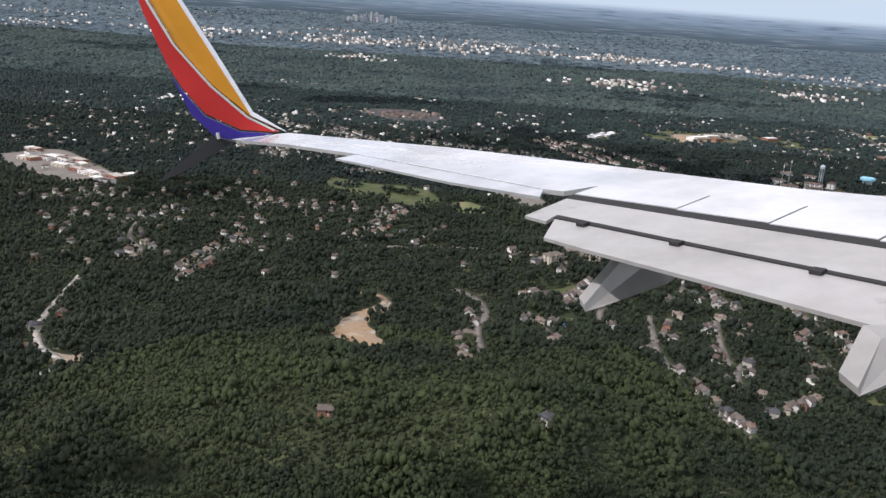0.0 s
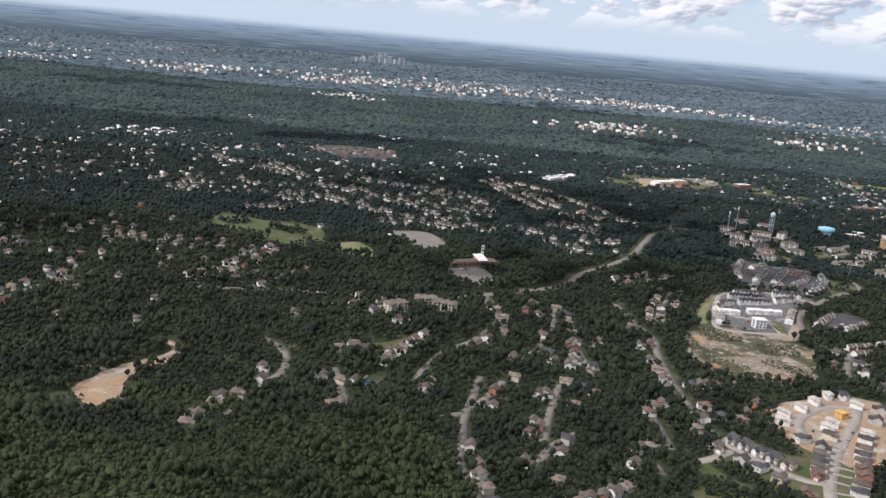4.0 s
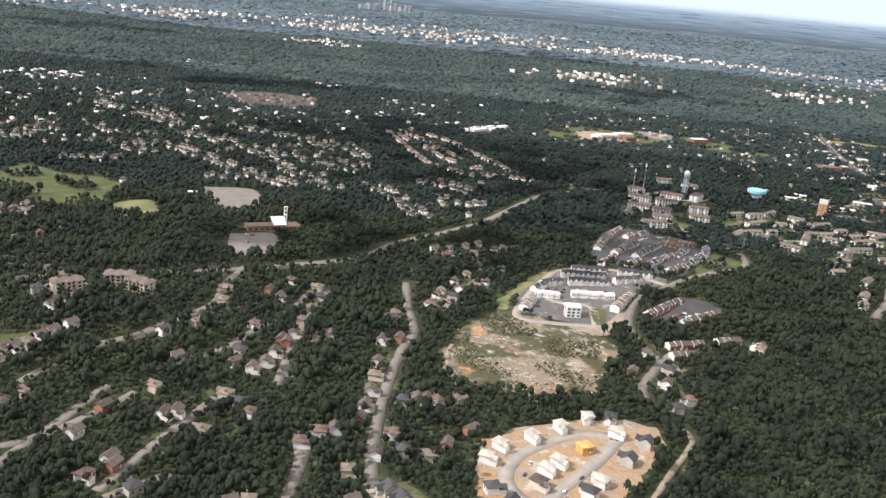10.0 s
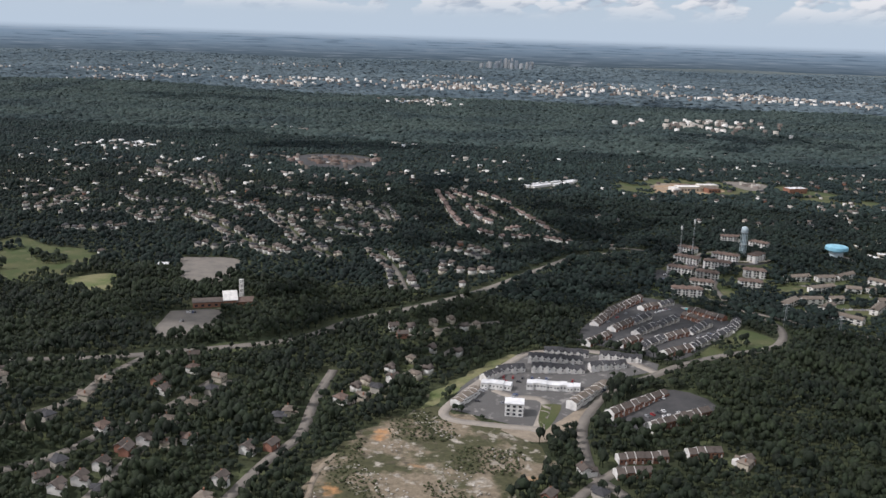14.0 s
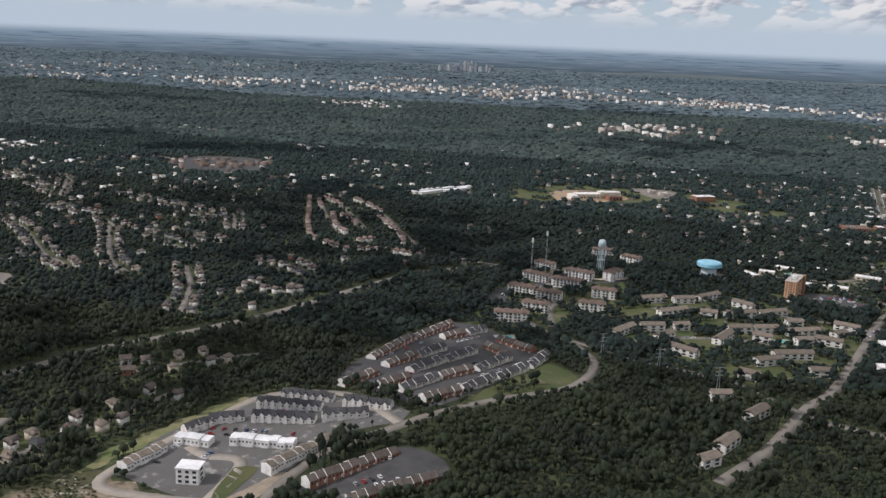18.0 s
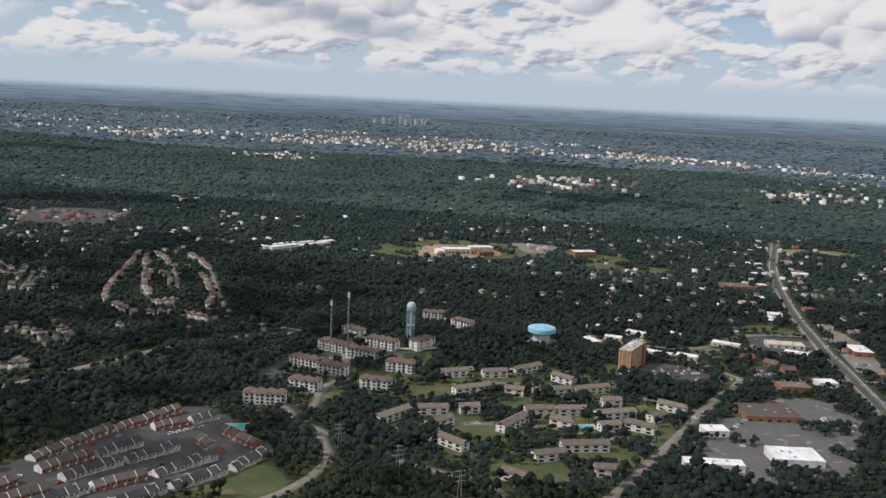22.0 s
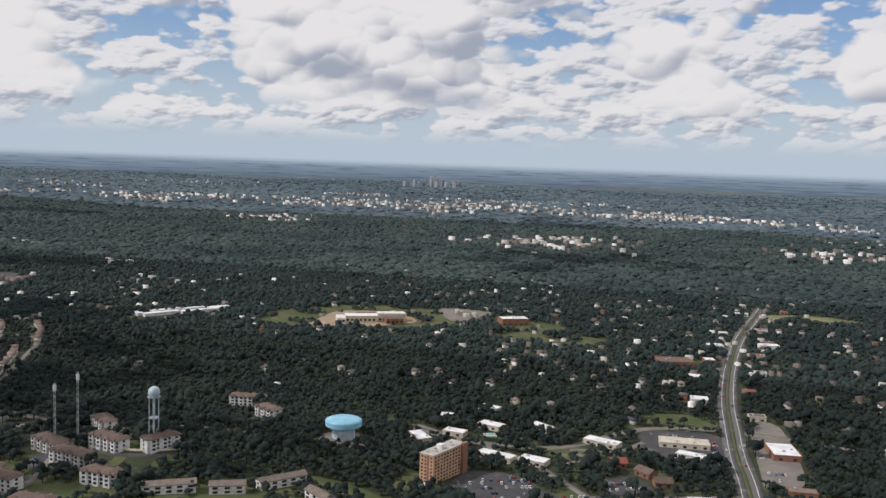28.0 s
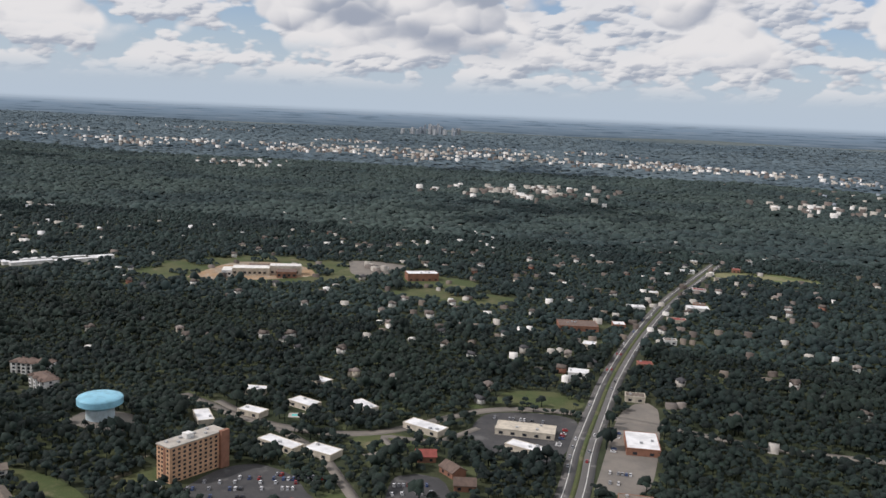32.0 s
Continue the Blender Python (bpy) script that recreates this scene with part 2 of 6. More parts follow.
SIDINGS = [material("siding", c, 0.7, 0.1, 0.4, 3.0, obrandom=0.08) for c in ((0.78, 0.76, 0.72), (0.60, 0.54, 0.44), (0.50, 0.47, 0.42), (0.34, 0.17, 0.12))]
ROOFS = [material("shingles", c, 0.9, 0.25, 0.5, 4.0, obrandom=0.2) for c in ((0.12, 0.10, 0.087), (0.068, 0.068, 0.072), (0.145, 0.105, 0.086), (0.19, 0.16, 0.13))]
RING_ROOF = material("rose_shingles", (0.21, 0.155, 0.135), 0.9, 0.3, 0.06, 4.0, island=0.35)
# Paler shingles, used on the farther houses.
ROOF_PALE = material("pale_shingles", (0.19, 0.168, 0.15), 0.9, 0.3, 0.06, 4.0, other=(0.13, 0.105, 0.092), island=0.4)
WHITE = material("white_render", (0.78, 0.77, 0.74), 0.7, 0.08, 0.3, 2.0)
WHITE_ROOF = material("white_roof", (0.80, 0.80, 0.80), 0.6, 0.08, 0.15, 1.0)
BRICK = material("brick", (0.30, 0.15, 0.10), 0.9, 0.25, 0.3, 3.0)
TAN = material("tan_brick", (0.58, 0.36, 0.22), 0.85, 0.15, 0.3, 3.0)
RED_ROOF = material("red_roof", (0.27, 0.075, 0.06), 0.7, 0.15)
GLASS = material("window_glass", (0.03, 0.035, 0.045), 0.12, 0.2, spec=0.6)
POOL = material("pool_water", (0.10, 0.52, 0.50), 0.08, 0.1, spec=0.5)
PALE_BLUE = material("pale_blue_paint", (0.50, 0.60, 0.64), 0.45, 0.1)
BLUE = material("sky_blue_paint", (0.27, 0.56, 0.70), 0.45, 0.06, 0.2, 1.0)
COURT = material("blue_court", (0.06, 0.17, 0.36), 0.8, 0.1)
STEEL = material("galvanised_steel", (0.55, 0.56, 0.57), 0.4, 0.15, metal=0.6)
PLYWOOD = material("plywood", (0.62, 0.38, 0.13), 0.85, 0.15)
TYRE = material("tyre", (0.02, 0.02, 0.02), 0.9, 0.1)
CAR_PAINTS = [material("car_paint", c, 0.3, 0.03, spec=0.5) for c in ((0.75, 0.75, 0.75), (0.04, 0.04, 0.045), (0.35, 0.36, 0.38), (0.35, 0.03, 0.03), (0.05, 0.09, 0.22))]
CLOUD = material("cloud", (0.92, 0.92, 0.93), 1.0, 0.03, spec=0.0)

# ---- mesh helpers ----


def raw_mesh(name, verts, faces, mats, index=None, smooth=False):
    """A mesh from arrays: faces is one (n, k) array of corners."""
    me = bpy.data.meshes.new(name)
    verts, faces = np.asarray(verts, np.float32), np.asarray(faces, np.int32)
    n, k = faces.shape
    me.vertices.add(len(verts))
    me.vertices.foreach_set("co", verts.ravel())
    me.loops.add(n * k)
    me.loops.foreach_set("vertex_index", faces.ravel())
    me.polygons.add(n)
    me.polygons.foreach_set("loop_start", np.arange(n, dtype=np.int32) * k)
    for m in mats:
        me.materials.append(m)
    if index is not None:
        me.polygons.foreach_set("material_index", np.asarray(index, np.int32))
    if smooth:
        me.polygons.foreach_set("use_smooth", np.ones(n, bool))
    me.update(calc_edges=True)
    return me


def part(name, bm, mat, parent=None, label=""):
    """One bmesh as one mesh object under a thing or a part."""
    me = bpy.data.meshes.new(name)
    bmesh.ops.recalc_face_normals(bm, faces=bm.faces)
    bm.to_mesh(me)
    bm.free()
    me.materials.append(mat)
    ob = new(name, me)
    if parent:
        ob.parent = parent
    return tagged(ob, label)


def box(x0, y0, z0, x1, y1, z1, bm=None):
    bm = bm or bmesh.new()
    bmesh.ops.create_cube(bm, size=1, matrix=Matrix.Translation(((x0 + x1) / 2, (y0 + y1) / 2, (z0 + z1) / 2)) @ Matrix.Diagonal((x1 - x0, y1 - y0, z1 - z0, 1)))
    return bm


def tube(r0, r1, z0, z1, n=12, bm=None, x=0, y=0):
    bm = bm or bmesh.new()
    bmesh.ops.create_cone(bm, cap_ends=True, segments=n, radius1=r0, radius2=r1, depth=z1 - z0, matrix=Matrix.Translation((x, y, (z0 + z1) / 2)))
    return bm


def solid(verts, faces, bm=None):
    bm = bm or bmesh.new()
    vs = [bm.verts.new(v) for v in verts]
    for f in faces:
        bm.faces.new([vs[i] for i in f])
    return bm


def gable(w, d, z, rise, over=0.4, thick=0.3):
    """A gabled roof over w by d, ridge along x."""
    a, b = w / 2 + over, d / 2 + over
    v = []
    for x in (-a, a):
        v += [(x, -b, z - 0.15), (x, 0, z + rise), (x, b, z - 0.15), (x, b, z - 0.15 + thick), (x, 0, z + rise + thick), (x, -b, z - 0.15 + thick)]
    f = [(0, 1, 2, 3, 4, 5), (6, 11, 10, 9, 8, 7)] + [(i, i + 6, (i + 1) % 6 + 6, (i + 1) % 6) for i in range(6)]
    return solid(v, f)


def hip(w, d, z, rise, over=0.45):
    a, b, r = w / 2 + over, d / 2 + over, max(0.3, (w - d) / 2)
    v = [(-a, -b, z), (a, -b, z), (a, b, z), (-a, b, z), (-a, -b, z + 0.2), (a, -b, z + 0.2), (a, b, z + 0.2), (-a, b, z + 0.2), (-r, 0, z + rise), (r, 0, z + rise)]
    return solid(v, [(3, 2, 1, 0), (0, 1, 5, 4), (1, 2, 6, 5), (2, 3, 7, 6), (3, 0, 4, 7), (4, 5, 9, 8), (6, 7, 8, 9), (5, 6, 9), (7, 4, 8)])


def gable_walls(w, d, z, rise):
    a, b = w / 2, d / 2
    v = []
    for x in (-a, a):
        v += [(x, -b, -1.5), (x, -b, z), (x, 0, z + rise), (x, b, z), (x, b, -1.5)]
    return solid(v, [(0, 1, 2, 3, 4), (9, 8, 7, 6, 5)] + [(i, i + 5, (i + 1) % 5 + 5, (i + 1) % 5) for i in range(5)])


# ---- the lie of the land ----


def step(a, b, v):
    v = np.clip((v - a) / (b - a), 0, 1)
    return v * v * (3 - 2 * v)


HILLS = [(555, 1122, 34, 34, 5.5), (-10, 360, 135, 95, 24), (60, 318, 60, 55, 17), (80, 440, 50, 40, 8), (30, 215, 60, 60, 9), (100, 625, 70, 70, 13), (430, 790, 75, 75, 7), (478, 1085, 45, 45, 9)]


def height(x, y):
    x, y = np.asarray(x, float), np.asarray(y, float)
    z = 2 - 9 * step(850, 1150, y)
    for a, b, s, u, k in HILLS:
        z = z + k * np.exp(-((x - a) / s) ** 2 - ((y - b) / u) ** 2)
    far = step(1900, 2600, y)
    z = z + far * (4 * np.sin(x / 310 + y / 500) + 3 * np.sin(x / 170 - y / 260 + 1))
    d = np.clip(y - 2300, 0, 2600)
    return z + 50 * (d / 2600) ** 1.4


def at(x, y, lift=0.0):
    return Vector((x, y, float(height(x, y)) + lift))


gx = np.unique(np.concatenate([-np.geomspace(560, 14000, 44), np.arange(-560, 1000, 10), np.geomspace(1000, 12000, 44)]))
gy = np.unique(np.concatenate([-np.geomspace(60, 5000, 20), np.arange(-60, 1700, 10), np.geomspace(1700, 14000, 66)]))
X, Y = np.meshgrid(gx, gy)
Z = height(X, Y)
idx = np.arange(X.size).reshape(X.shape)
quads = np.stack([idx[:-1, :-1], idx[:-1, 1:], idx[1:, 1:], idx[1:, :-1]], -1).reshape(-1, 4)
ground = tagged(new("ground", raw_mesh("ground", np.stack([X, Y, Z], -1).reshape(-1, 3), quads, [GROUND, FAR_GROUND_HAZED], (Y[:-1, :-1].ravel() > 1750).astype(int), smooth=True)),
                "rolling green woodland floor reaching to the horizon", "ground", kind="structure")

# cells kept clear of trees
CELL, GX0, GY0, NX, NY = 2.0, -600.0, -60.0, 860, 900
clear = np.zeros((NY, NX), bool)
cx, cy = np.meshgrid(GX0 + CELL * (np.arange(NX) + 0.5), GY0 + CELL * (np.arange(NY) + 0.5))


def clear_disc(x, y, r):
    i0, i1 = int((x - r - GX0) / CELL), int((x + r - GX0) / CELL) + 1
    j0, j1 = int((y - r - GY0) / CELL), int((y + r - GY0) / CELL) + 1
    i0, j0, i1, j1 = max(0, i0), max(0, j0), min(NX, i1), min(NY, j1)
    if i1 > i0 and j1 > j0:
        clear[j0:j1, i0:i1] |= (cx[j0:j1, i0:i1] - x) ** 2 + (cy[j0:j1, i0:i1] - y) ** 2 < r * r


def inside(poly, px, py):
    hit = np.zeros(np.shape(px), bool)
    for (x0, y0), (x1, y1) in zip(poly, poly[1:] + poly[:1]):
        if y0 != y1:
            hit ^= ((y0 > py) != (y1 > py)) & (px < (x1 - x0) * (py - y0) / (y1 - y0) + x0)
    return hit


def smooth_line(pts, every=4.0):
    """The polyline as a smooth curve, sampled evenly."""
    p = np.array(pts, float)
    q = np.vstack([2 * p[0] - p[1], p, 2 * p[-1] - p[-2]])
    out = []
    for i in range(1, len(q) - 2):
        n = max(2, int(np.linalg.norm(q[i + 1] - q[i]) / every))
        for u in np.arange(n) / n:
            out.append(0.5 * (2 * q[i] + (q[i + 1] - q[i - 1]) * u + (2 * q[i - 1] - 5 * q[i] + 4 * q[i + 1] - q[i + 2]) * u * u + (3 * q[i] - q[i - 1] - 3 * q[i + 1] + q[i + 2]) * u ** 3))
    return np.array(out + [p[-1]])


def strip(name, line, width, mat, lift, label, category, margin=2.0, kind="structure", shift=0.0, parent=None):
    t = np.gradient(line, axis=0)
    t /= np.linalg.norm(t, axis=1)[:, None] + 1e-9
    nrm = np.stack([-t[:, 1], t[:, 0]], 1)
    v = []
    for s, dz in ((-0.5, -0.8), (-0.5, 0), (0.5, 0), (0.5, -0.8)):
        p = line + nrm * (shift + s * width)
        v.append(np.column_stack([p, height(p[:, 0], p[:, 1]) + lift + dz]))
    n = len(line)
    f = [(k * n + i, k * n + i + 1, (k + 1) * n + i + 1, (k + 1) * n + i) for k in range(3) for i in range(n - 1)]
    ob = new(name, raw_mesh(name, np.vstack(v), f, [mat]))
    if parent:
        ob.parent = parent
    else:
        tagged(ob, label, category, kind=kind)
    if margin is not None:
        for x, y in line + nrm * shift:
            clear_disc(x, y, width / 2 + margin)
    return ob


def road(pts, width=4.4, mat=None, label="worn grey residential street", lift=0.16, name="road", margin=0.9):
    line = smooth_line(pts)
    strip(name, line, width, mat or STREET, lift, label, "road", margin)
    return line


def patch(name, pts, mat, label, category, lift=0.08, open_ground=True, ragged=False, wobble=0.0):
    """A piece of ground draped over the land; wobble: metres by which its edge wanders."""
    line = [(x + wobble * math.sin(y / 3.1 + x / 7), y + wobble * math.sin(x / 2.7 - y / 5)) for x, y in smooth_line(list(pts) + [pts[0]], 4.0 if wobble else 6.0)[:-1]]
    bm = bmesh.new()
    bm.faces.new([bm.verts.new((x, y, 0)) for x, y in line])
    bmesh.ops.triangulate(bm, faces=bm.faces)
    for _ in range(2):
        long = [e for e in bm.edges if e.calc_length() > 8]
        if long:
            bmesh.ops.subdivide_edges(bm, edges=long, cuts=1)
            bmesh.ops.triangulate(bm, faces=bm.faces)
    for v in bm.verts:
        v.co.z = float(height(v.co.x, v.co.y)) + lift
    for f in bm.faces:
        f.normal_update()
        if f.normal.z < 0:
            f.normal_flip()
    me = bpy.data.meshes.new(name)
    bm.to_mesh(me)
    bm.free()
    me.materials.append(mat)
    ob = tagged(new(name, me), label, category, kind="structure")
    if open_ground:
        inner = inside(line, cx, cy)
        if ragged:
            inner &= np.sin(cx / 9 + 2 * np.sin(cy / 17)) + np.sin(cy / 7 + cx / 23) > (-0.75 if ragged is True else ragged)
        clear[:] |= inner
    return ob

# ---- open ground ----
patch("construction_site", [(-51, 473), (-48, 500), (-42, 518), (-33, 527), (-26, 538), (-26, 551), (-33, 559), (-40, 558), (-35, 563), (-22, 550), (-20, 531), (-27, 521), (-32, 504), (-25, 476), (-20, 450), (-30, 445), (-43, 461)], CLAY, "orange-brown bare clay building site in the woods", "bare soil", wobble=1.0)
strip("haul_track", smooth_line([(-36, 524), (-27, 536), (-24, 548), (-31, 560), (-42, 561)]), 5.0, CLAY, 0.14, "hooked clay track round the building site", "track", 2.6)
for x, y, r in ((-25, 440, 9), (-37, 444, 9), (-50, 460, 8), (-19, 452, 7)):
    clear_disc(x, y, r)
strip("haul_track", smooth_line([(-82, 516), (-65, 513), (-48, 508)]), 3.2, DIRT, 0.14, "pale sandy track into the clay building site", "track", 1.5)
patch("clearing", [(-213, 443), (-195, 436), (-182, 415), (-175, 400), (-165, 437), (-177, 425)], CLAY, "small cleared clay plot beside houses", "bare soil")
patch("meadow", [(-105, 877), (-103, 935), (-60, 915), (-13, 912), (11, 844), (-17, 813), (-77, 845)], GRASS, "bright green mown meadow", "field", ragged=True)
patch("meadow", [(15, 836), (39, 856), (61, 810), (36, 806)], STRAW, "dry yellowish field beside the meadow", "field")
patch("parking_lot", [(53, 920), (96, 930), (118, 870), (96, 851)], STREET, "empty pale grey parking lot", "parking lot", 0.12)
patch("parking_lot", [(120, 792), (148, 803), (159, 762), (136, 746)], STREET, "grey church car park with parked cars", "parking lot", 0.12)
patch("bare_field", [(281, 631), (285, 650), (292, 678), (309, 698), (329, 694), (348, 686), (371, 668), (373, 652), (363, 632), (354, 604), (342, 594), (328, 587), (317, 594), (306, 596), (295, 597), (287, 602)], RUBBLE, "stripped grey-brown field with scrub patches", "bare soil", wobble=2.6)

patch("estate_lawn", [(257, 476), (267, 492), (275, 504), (283, 501), (295, 489), (304, 487), (306, 498), (318, 509), (328, 501), (343, 508), (338, 485), (324, 453), (317, 439), (295, 435), (284, 440), (273, 459), (262, 468)], GRASS, "brownish new lawns and yards round the estate houses", "lawn", 0.06)
patch("lawn", [(360, 716), (369, 718), (368, 700), (365, 688), (361, 698)], GRASS, "small green lawn in the townhouse court", "lawn", 0.2)
patch("meadow", [(308, 694), (316, 720), (326, 745), (338, 778), (330, 776), (316, 742), (306, 712)], STRAW, "narrow grassy slope along the estate wall", "field", wobble=1.5)
patch("building_plot", [(305, 546), (339, 569), (370, 576), (381, 564), (363, 520), (344, 486), (328, 480), (314, 492), (304, 507)], CLAY, "sandy clay lot of a housing estate under construction", "bare soil", wobble=1.6)
patch("knoll", [(252, 474), (244, 450), (240, 425), (282, 425), (276, 443), (262, 455)], GRASS, "grassy clearing above the new houses", "field", ragged=True)
patch("lawn", [(430, 786), (455, 803), (479, 846), (462, 868), (452, 846), (440, 815)], GRASS, "yellow-green lawn slope beside the brick rows", "lawn", ragged=True)
patch("estate_ground", [(318, 700), (320, 735), (336, 768), (352, 786), (404, 782), (412, 768), (388, 748), (380, 715), (365, 690)], LOT, "grey paved ground of a townhouse estate", "pavement", 0.1)
patch("estate_ground", [(366, 810), (370, 850), (392, 925), (420, 924), (440, 900), (458, 880), (450, 846), (424, 786), (398, 792)], ASPHALT, "grey paved ground between brick townhouse rows", "pavement", 0.1)
patch("parking_lot", [(388, 703), (398, 728), (420, 746), (440, 734), (425, 712), (405, 700)], ASPHALT, "asphalt court between two townhouse rows", "parking lot", 0.12)
patch("parking_lot", [(620, 1082), (622, 1104), (632, 1116), (650, 1111), (662, 1098), (672, 1088), (660, 1074), (642, 1070)], ASPHALT, "asphalt car park full of parked cars", "parking lot", 0.12)
patch("parking_lot", [(640, 950), (660, 1010), (700, 1060), (735, 1050), (715, 960), (690, 925), (660, 910)], LOT, "wide pale car park round the shops", "parking lot", 0.12, ragged=-1.0, wobble=3.5)
patch("parking_lot", [(700, 1180), (704, 1212), (742, 1218), (742, 1165), (722, 1160)], ASPHALT, "asphalt car park beside the highway", "parking lot", 0.12)
patch("parking_lot", [(760, 1140), (762, 1240), (778, 1250), (780, 1150)], STREET, "pale car park behind roadside shops", "parking lot", 0.12)
patch("school_grounds", [(350, 1440), (345, 1490), (395, 1560), (470, 1570), (540, 1530), (505, 1470), (440, 1430), (395, 1425)], GRASS, "green school playing fields", "field", ragged=True, wobble=4)
patch("school_yard", [(400, 1440), (400, 1520), (450, 1535), (485, 1500), (470, 1470), (430, 1440)], CLAY, "pale sandy school yard", "bare soil", 0.14)
patch("lawn", [(470, 980), (500, 1040), (560, 1075), (610, 1050), (640, 980), (600, 900), (560, 880), (520, 920)], GRASS, "green lawns between garden apartments", "lawn", ragged=0.35)
patch("lawn", [(405, 950), (410, 1010), (420, 1075), (460, 1100), (495, 1060), (480, 1000), (450, 950)], GRASS, "green lawns round pale apartment blocks", "lawn", ragged=0.3)
patch("commercial_lot", [(-460, 940), (-400, 860), (-330, 822), (-300, 850), (-350, 920), (-420, 1000)], STREET, "pale shopping centre car park", "parking lot", 0.12)

patch("haul_track", [(346, 684), (350, 690), (364, 690), (378, 716), (382, 712), (372, 684), (362, 676)], DIRT, "pale dusty haul track into the estate", "track", 0.15)
patch("far_field", [(800, 1660), (820, 1700), (880, 1710), (905, 1680), (860, 1650)], STRAW, "far tan field by the highway", "field", ragged=True)
patch("far_field", [(560, 1450), (590, 1490), (660, 1480), (640, 1440)], GRASS, "far mown green among houses", "field", ragged=True)
patch("parking_lot", [(428, 1045), (430, 1066), (442, 1062), (446, 1042), (438, 1036)], ASPHALT, "dark asphalt apartment car park", "parking lot", 0.12)
patch("parking_lot", [(405, 985), (408, 1030), (416, 1030), (420, 985)], ASPHALT, "dark car park beside pale apartment blocks", "parking lot", 0.12)

patch("lawn", [(596, 1078), (598, 1095), (606, 1098), (610, 1082), (604, 1074)], GRASS, "green lawn beside the tower block", "lawn")
patch("parking_lot", [(690, 1101), (687, 1126), (702, 1130), (710, 1113)], ASPHALT, "dark striped car park beside brick houses", "parking lot", 0.13)
patch("lawn", [(664, 1084), (672, 1102), (684, 1094), (678, 1078)], GRASS, "green lawn at the road junction", "lawn")
patch("lawn", [(655, 1150), (662, 1168), (684, 1166), (680, 1148)], GRASS, "green lawn between white-roofed offices", "lawn", ragged=True)
patch("lawn", [(700, 1228), (706, 1250), (738, 1256), (740, 1232)], GRASS, "rough green verge by the highway", "lawn", ragged=True)

# ---- roads ----
ROADS = {}
ROADS["main"] = road([(40, 640), (100, 672), (163, 728), (212, 768), (233, 814), (263, 855), (293, 910), (321, 996), (345, 1060), (400, 1110)], 7, STREET, "pale two-lane main road through woods", margin=4.0)
ROADS["valley"] = road([(156, 375), (151, 386), (146, 403), (142, 416), (138, 438), (139, 484)])
ROADS["ridge"] = road([(110, 526), (116, 548), (126, 572), (143, 594), (159, 641), (153, 680), (152, 724)])
ROADS["lane_a"] = road([(165, 575), (181, 597), (188, 624), (196, 650), (200, 700)])
ROADS["lane_b"] = road([(213, 570), (209, 617), (208, 651), (208, 700)])
ROADS["spine"] = road([(266, 502), (262, 535), (260, 583), (261, 627), (264, 653), (256, 690), (250, 730)], 5, margin=1.8)
ROADS["court_a"] = road([(240, 480), (238, 507), (236, 518)])
ROADS["court_b"] = road([(212, 452), (227, 464), (230, 445)])
ROADS["court_c"] = road([(170, 432), (177, 460), (184, 474), (196, 490)])
ROADS["court_d"] = road([(128, 488), (138, 498), (150, 520), (160, 545)])
ROADS["valley_end"] = road([(138, 455), (139, 488), (144, 526), (147, 547)])
ROADS["lane_c"] = road([(177, 473), (183, 509), (192, 551)])
ROADS["lane_d"] = road([(239, 488), (239, 500), (238, 520)])
ROADS["estate_a"] = road([(266, 502), (271, 492), (280, 480), (289, 468), (298, 461), (307, 460)], 6, ESTATE, "pale concrete street of a new estate")
ROADS["estate_b"] = road([(290, 415), (302, 443), (308, 460), (319, 483), (327, 499), (338, 517), (350, 536), (362, 560)], 6, ESTATE, "pale concrete street of a new estate")
ROADS["estate_c"] = road([(327, 499), (319, 505), (315, 516), (317, 528), (324, 540), (345, 559), (362, 560)], 6, ESTATE, "pale looping concrete street of a new estate")
ROADS["estate_d"] = road([(250, 470), (258, 475), (270, 486)], 5, ESTATE, "pale concrete side street")
ROADS["track"] = road([(325, 410), (341, 448), (357, 485), (376, 528), (393, 565), (390, 576)], 2.6, DIRT, "narrow pale gravel track through woods", margin=2.0)
ROADS["field_track"] = road([(296, 588), (291, 594), (284, 621), (285, 641)], 2.4, DIRT, "pale dirt track beside the bare field")
ROADS["curve"] = road([(403, 640), (390, 654), (384, 675), (381, 699), (385, 722), (391, 738), (411, 761), (422, 775), (450, 805), (477, 837), (485, 881), (470, 915), (457, 928)], 5, STREET, "curving grey collector road", margin=1.6)
ROADS["cul"] = road([(402, 666), (392, 648), (384, 630), (378, 614), (380, 600)], 4.6)
ROADS["estate_ring"] = road([(365, 690), (340, 688), (320, 690), (319, 709), (335, 764), (347, 786), (380, 790), (411, 765)], 5, ESTATE, "pale perimeter street of the townhouse estate", lift=0.2)
ROADS["estate_inner"] = road([(362, 686), (361, 720), (345, 722), (335, 728)], 5, ESTATE, "pale inner street of the townhouse estate", lift=0.2)
ROADS["garden_main"] = road([(440, 950), (457, 928), (481, 912), (500, 900), (525, 888), (552, 879), (585, 843), (604, 834), (660, 815)], 5, STREET, "grey through road beside the apartments")
ROADS["avenue"] = road([(540, 760), (563, 800), (586, 853), (604, 885), (634, 966), (657, 1034), (683, 1095)], 6, STREET, "straight pale avenue past the shops")
ROADS["apt_drive"] = road([(456, 945), (450, 985), (452, 1020), (440, 1060), (445, 1095), (475, 1110), (505, 1120)], 5)
ROADS["garden_drive"] = road([(505, 1010), (540, 1030), (580, 1036), (620, 1030), (648, 1015)], 5)
ROADS["garden_drive_b"] = road([(500, 930), (530, 950), (565, 960), (590, 955), (622, 950)], 5)
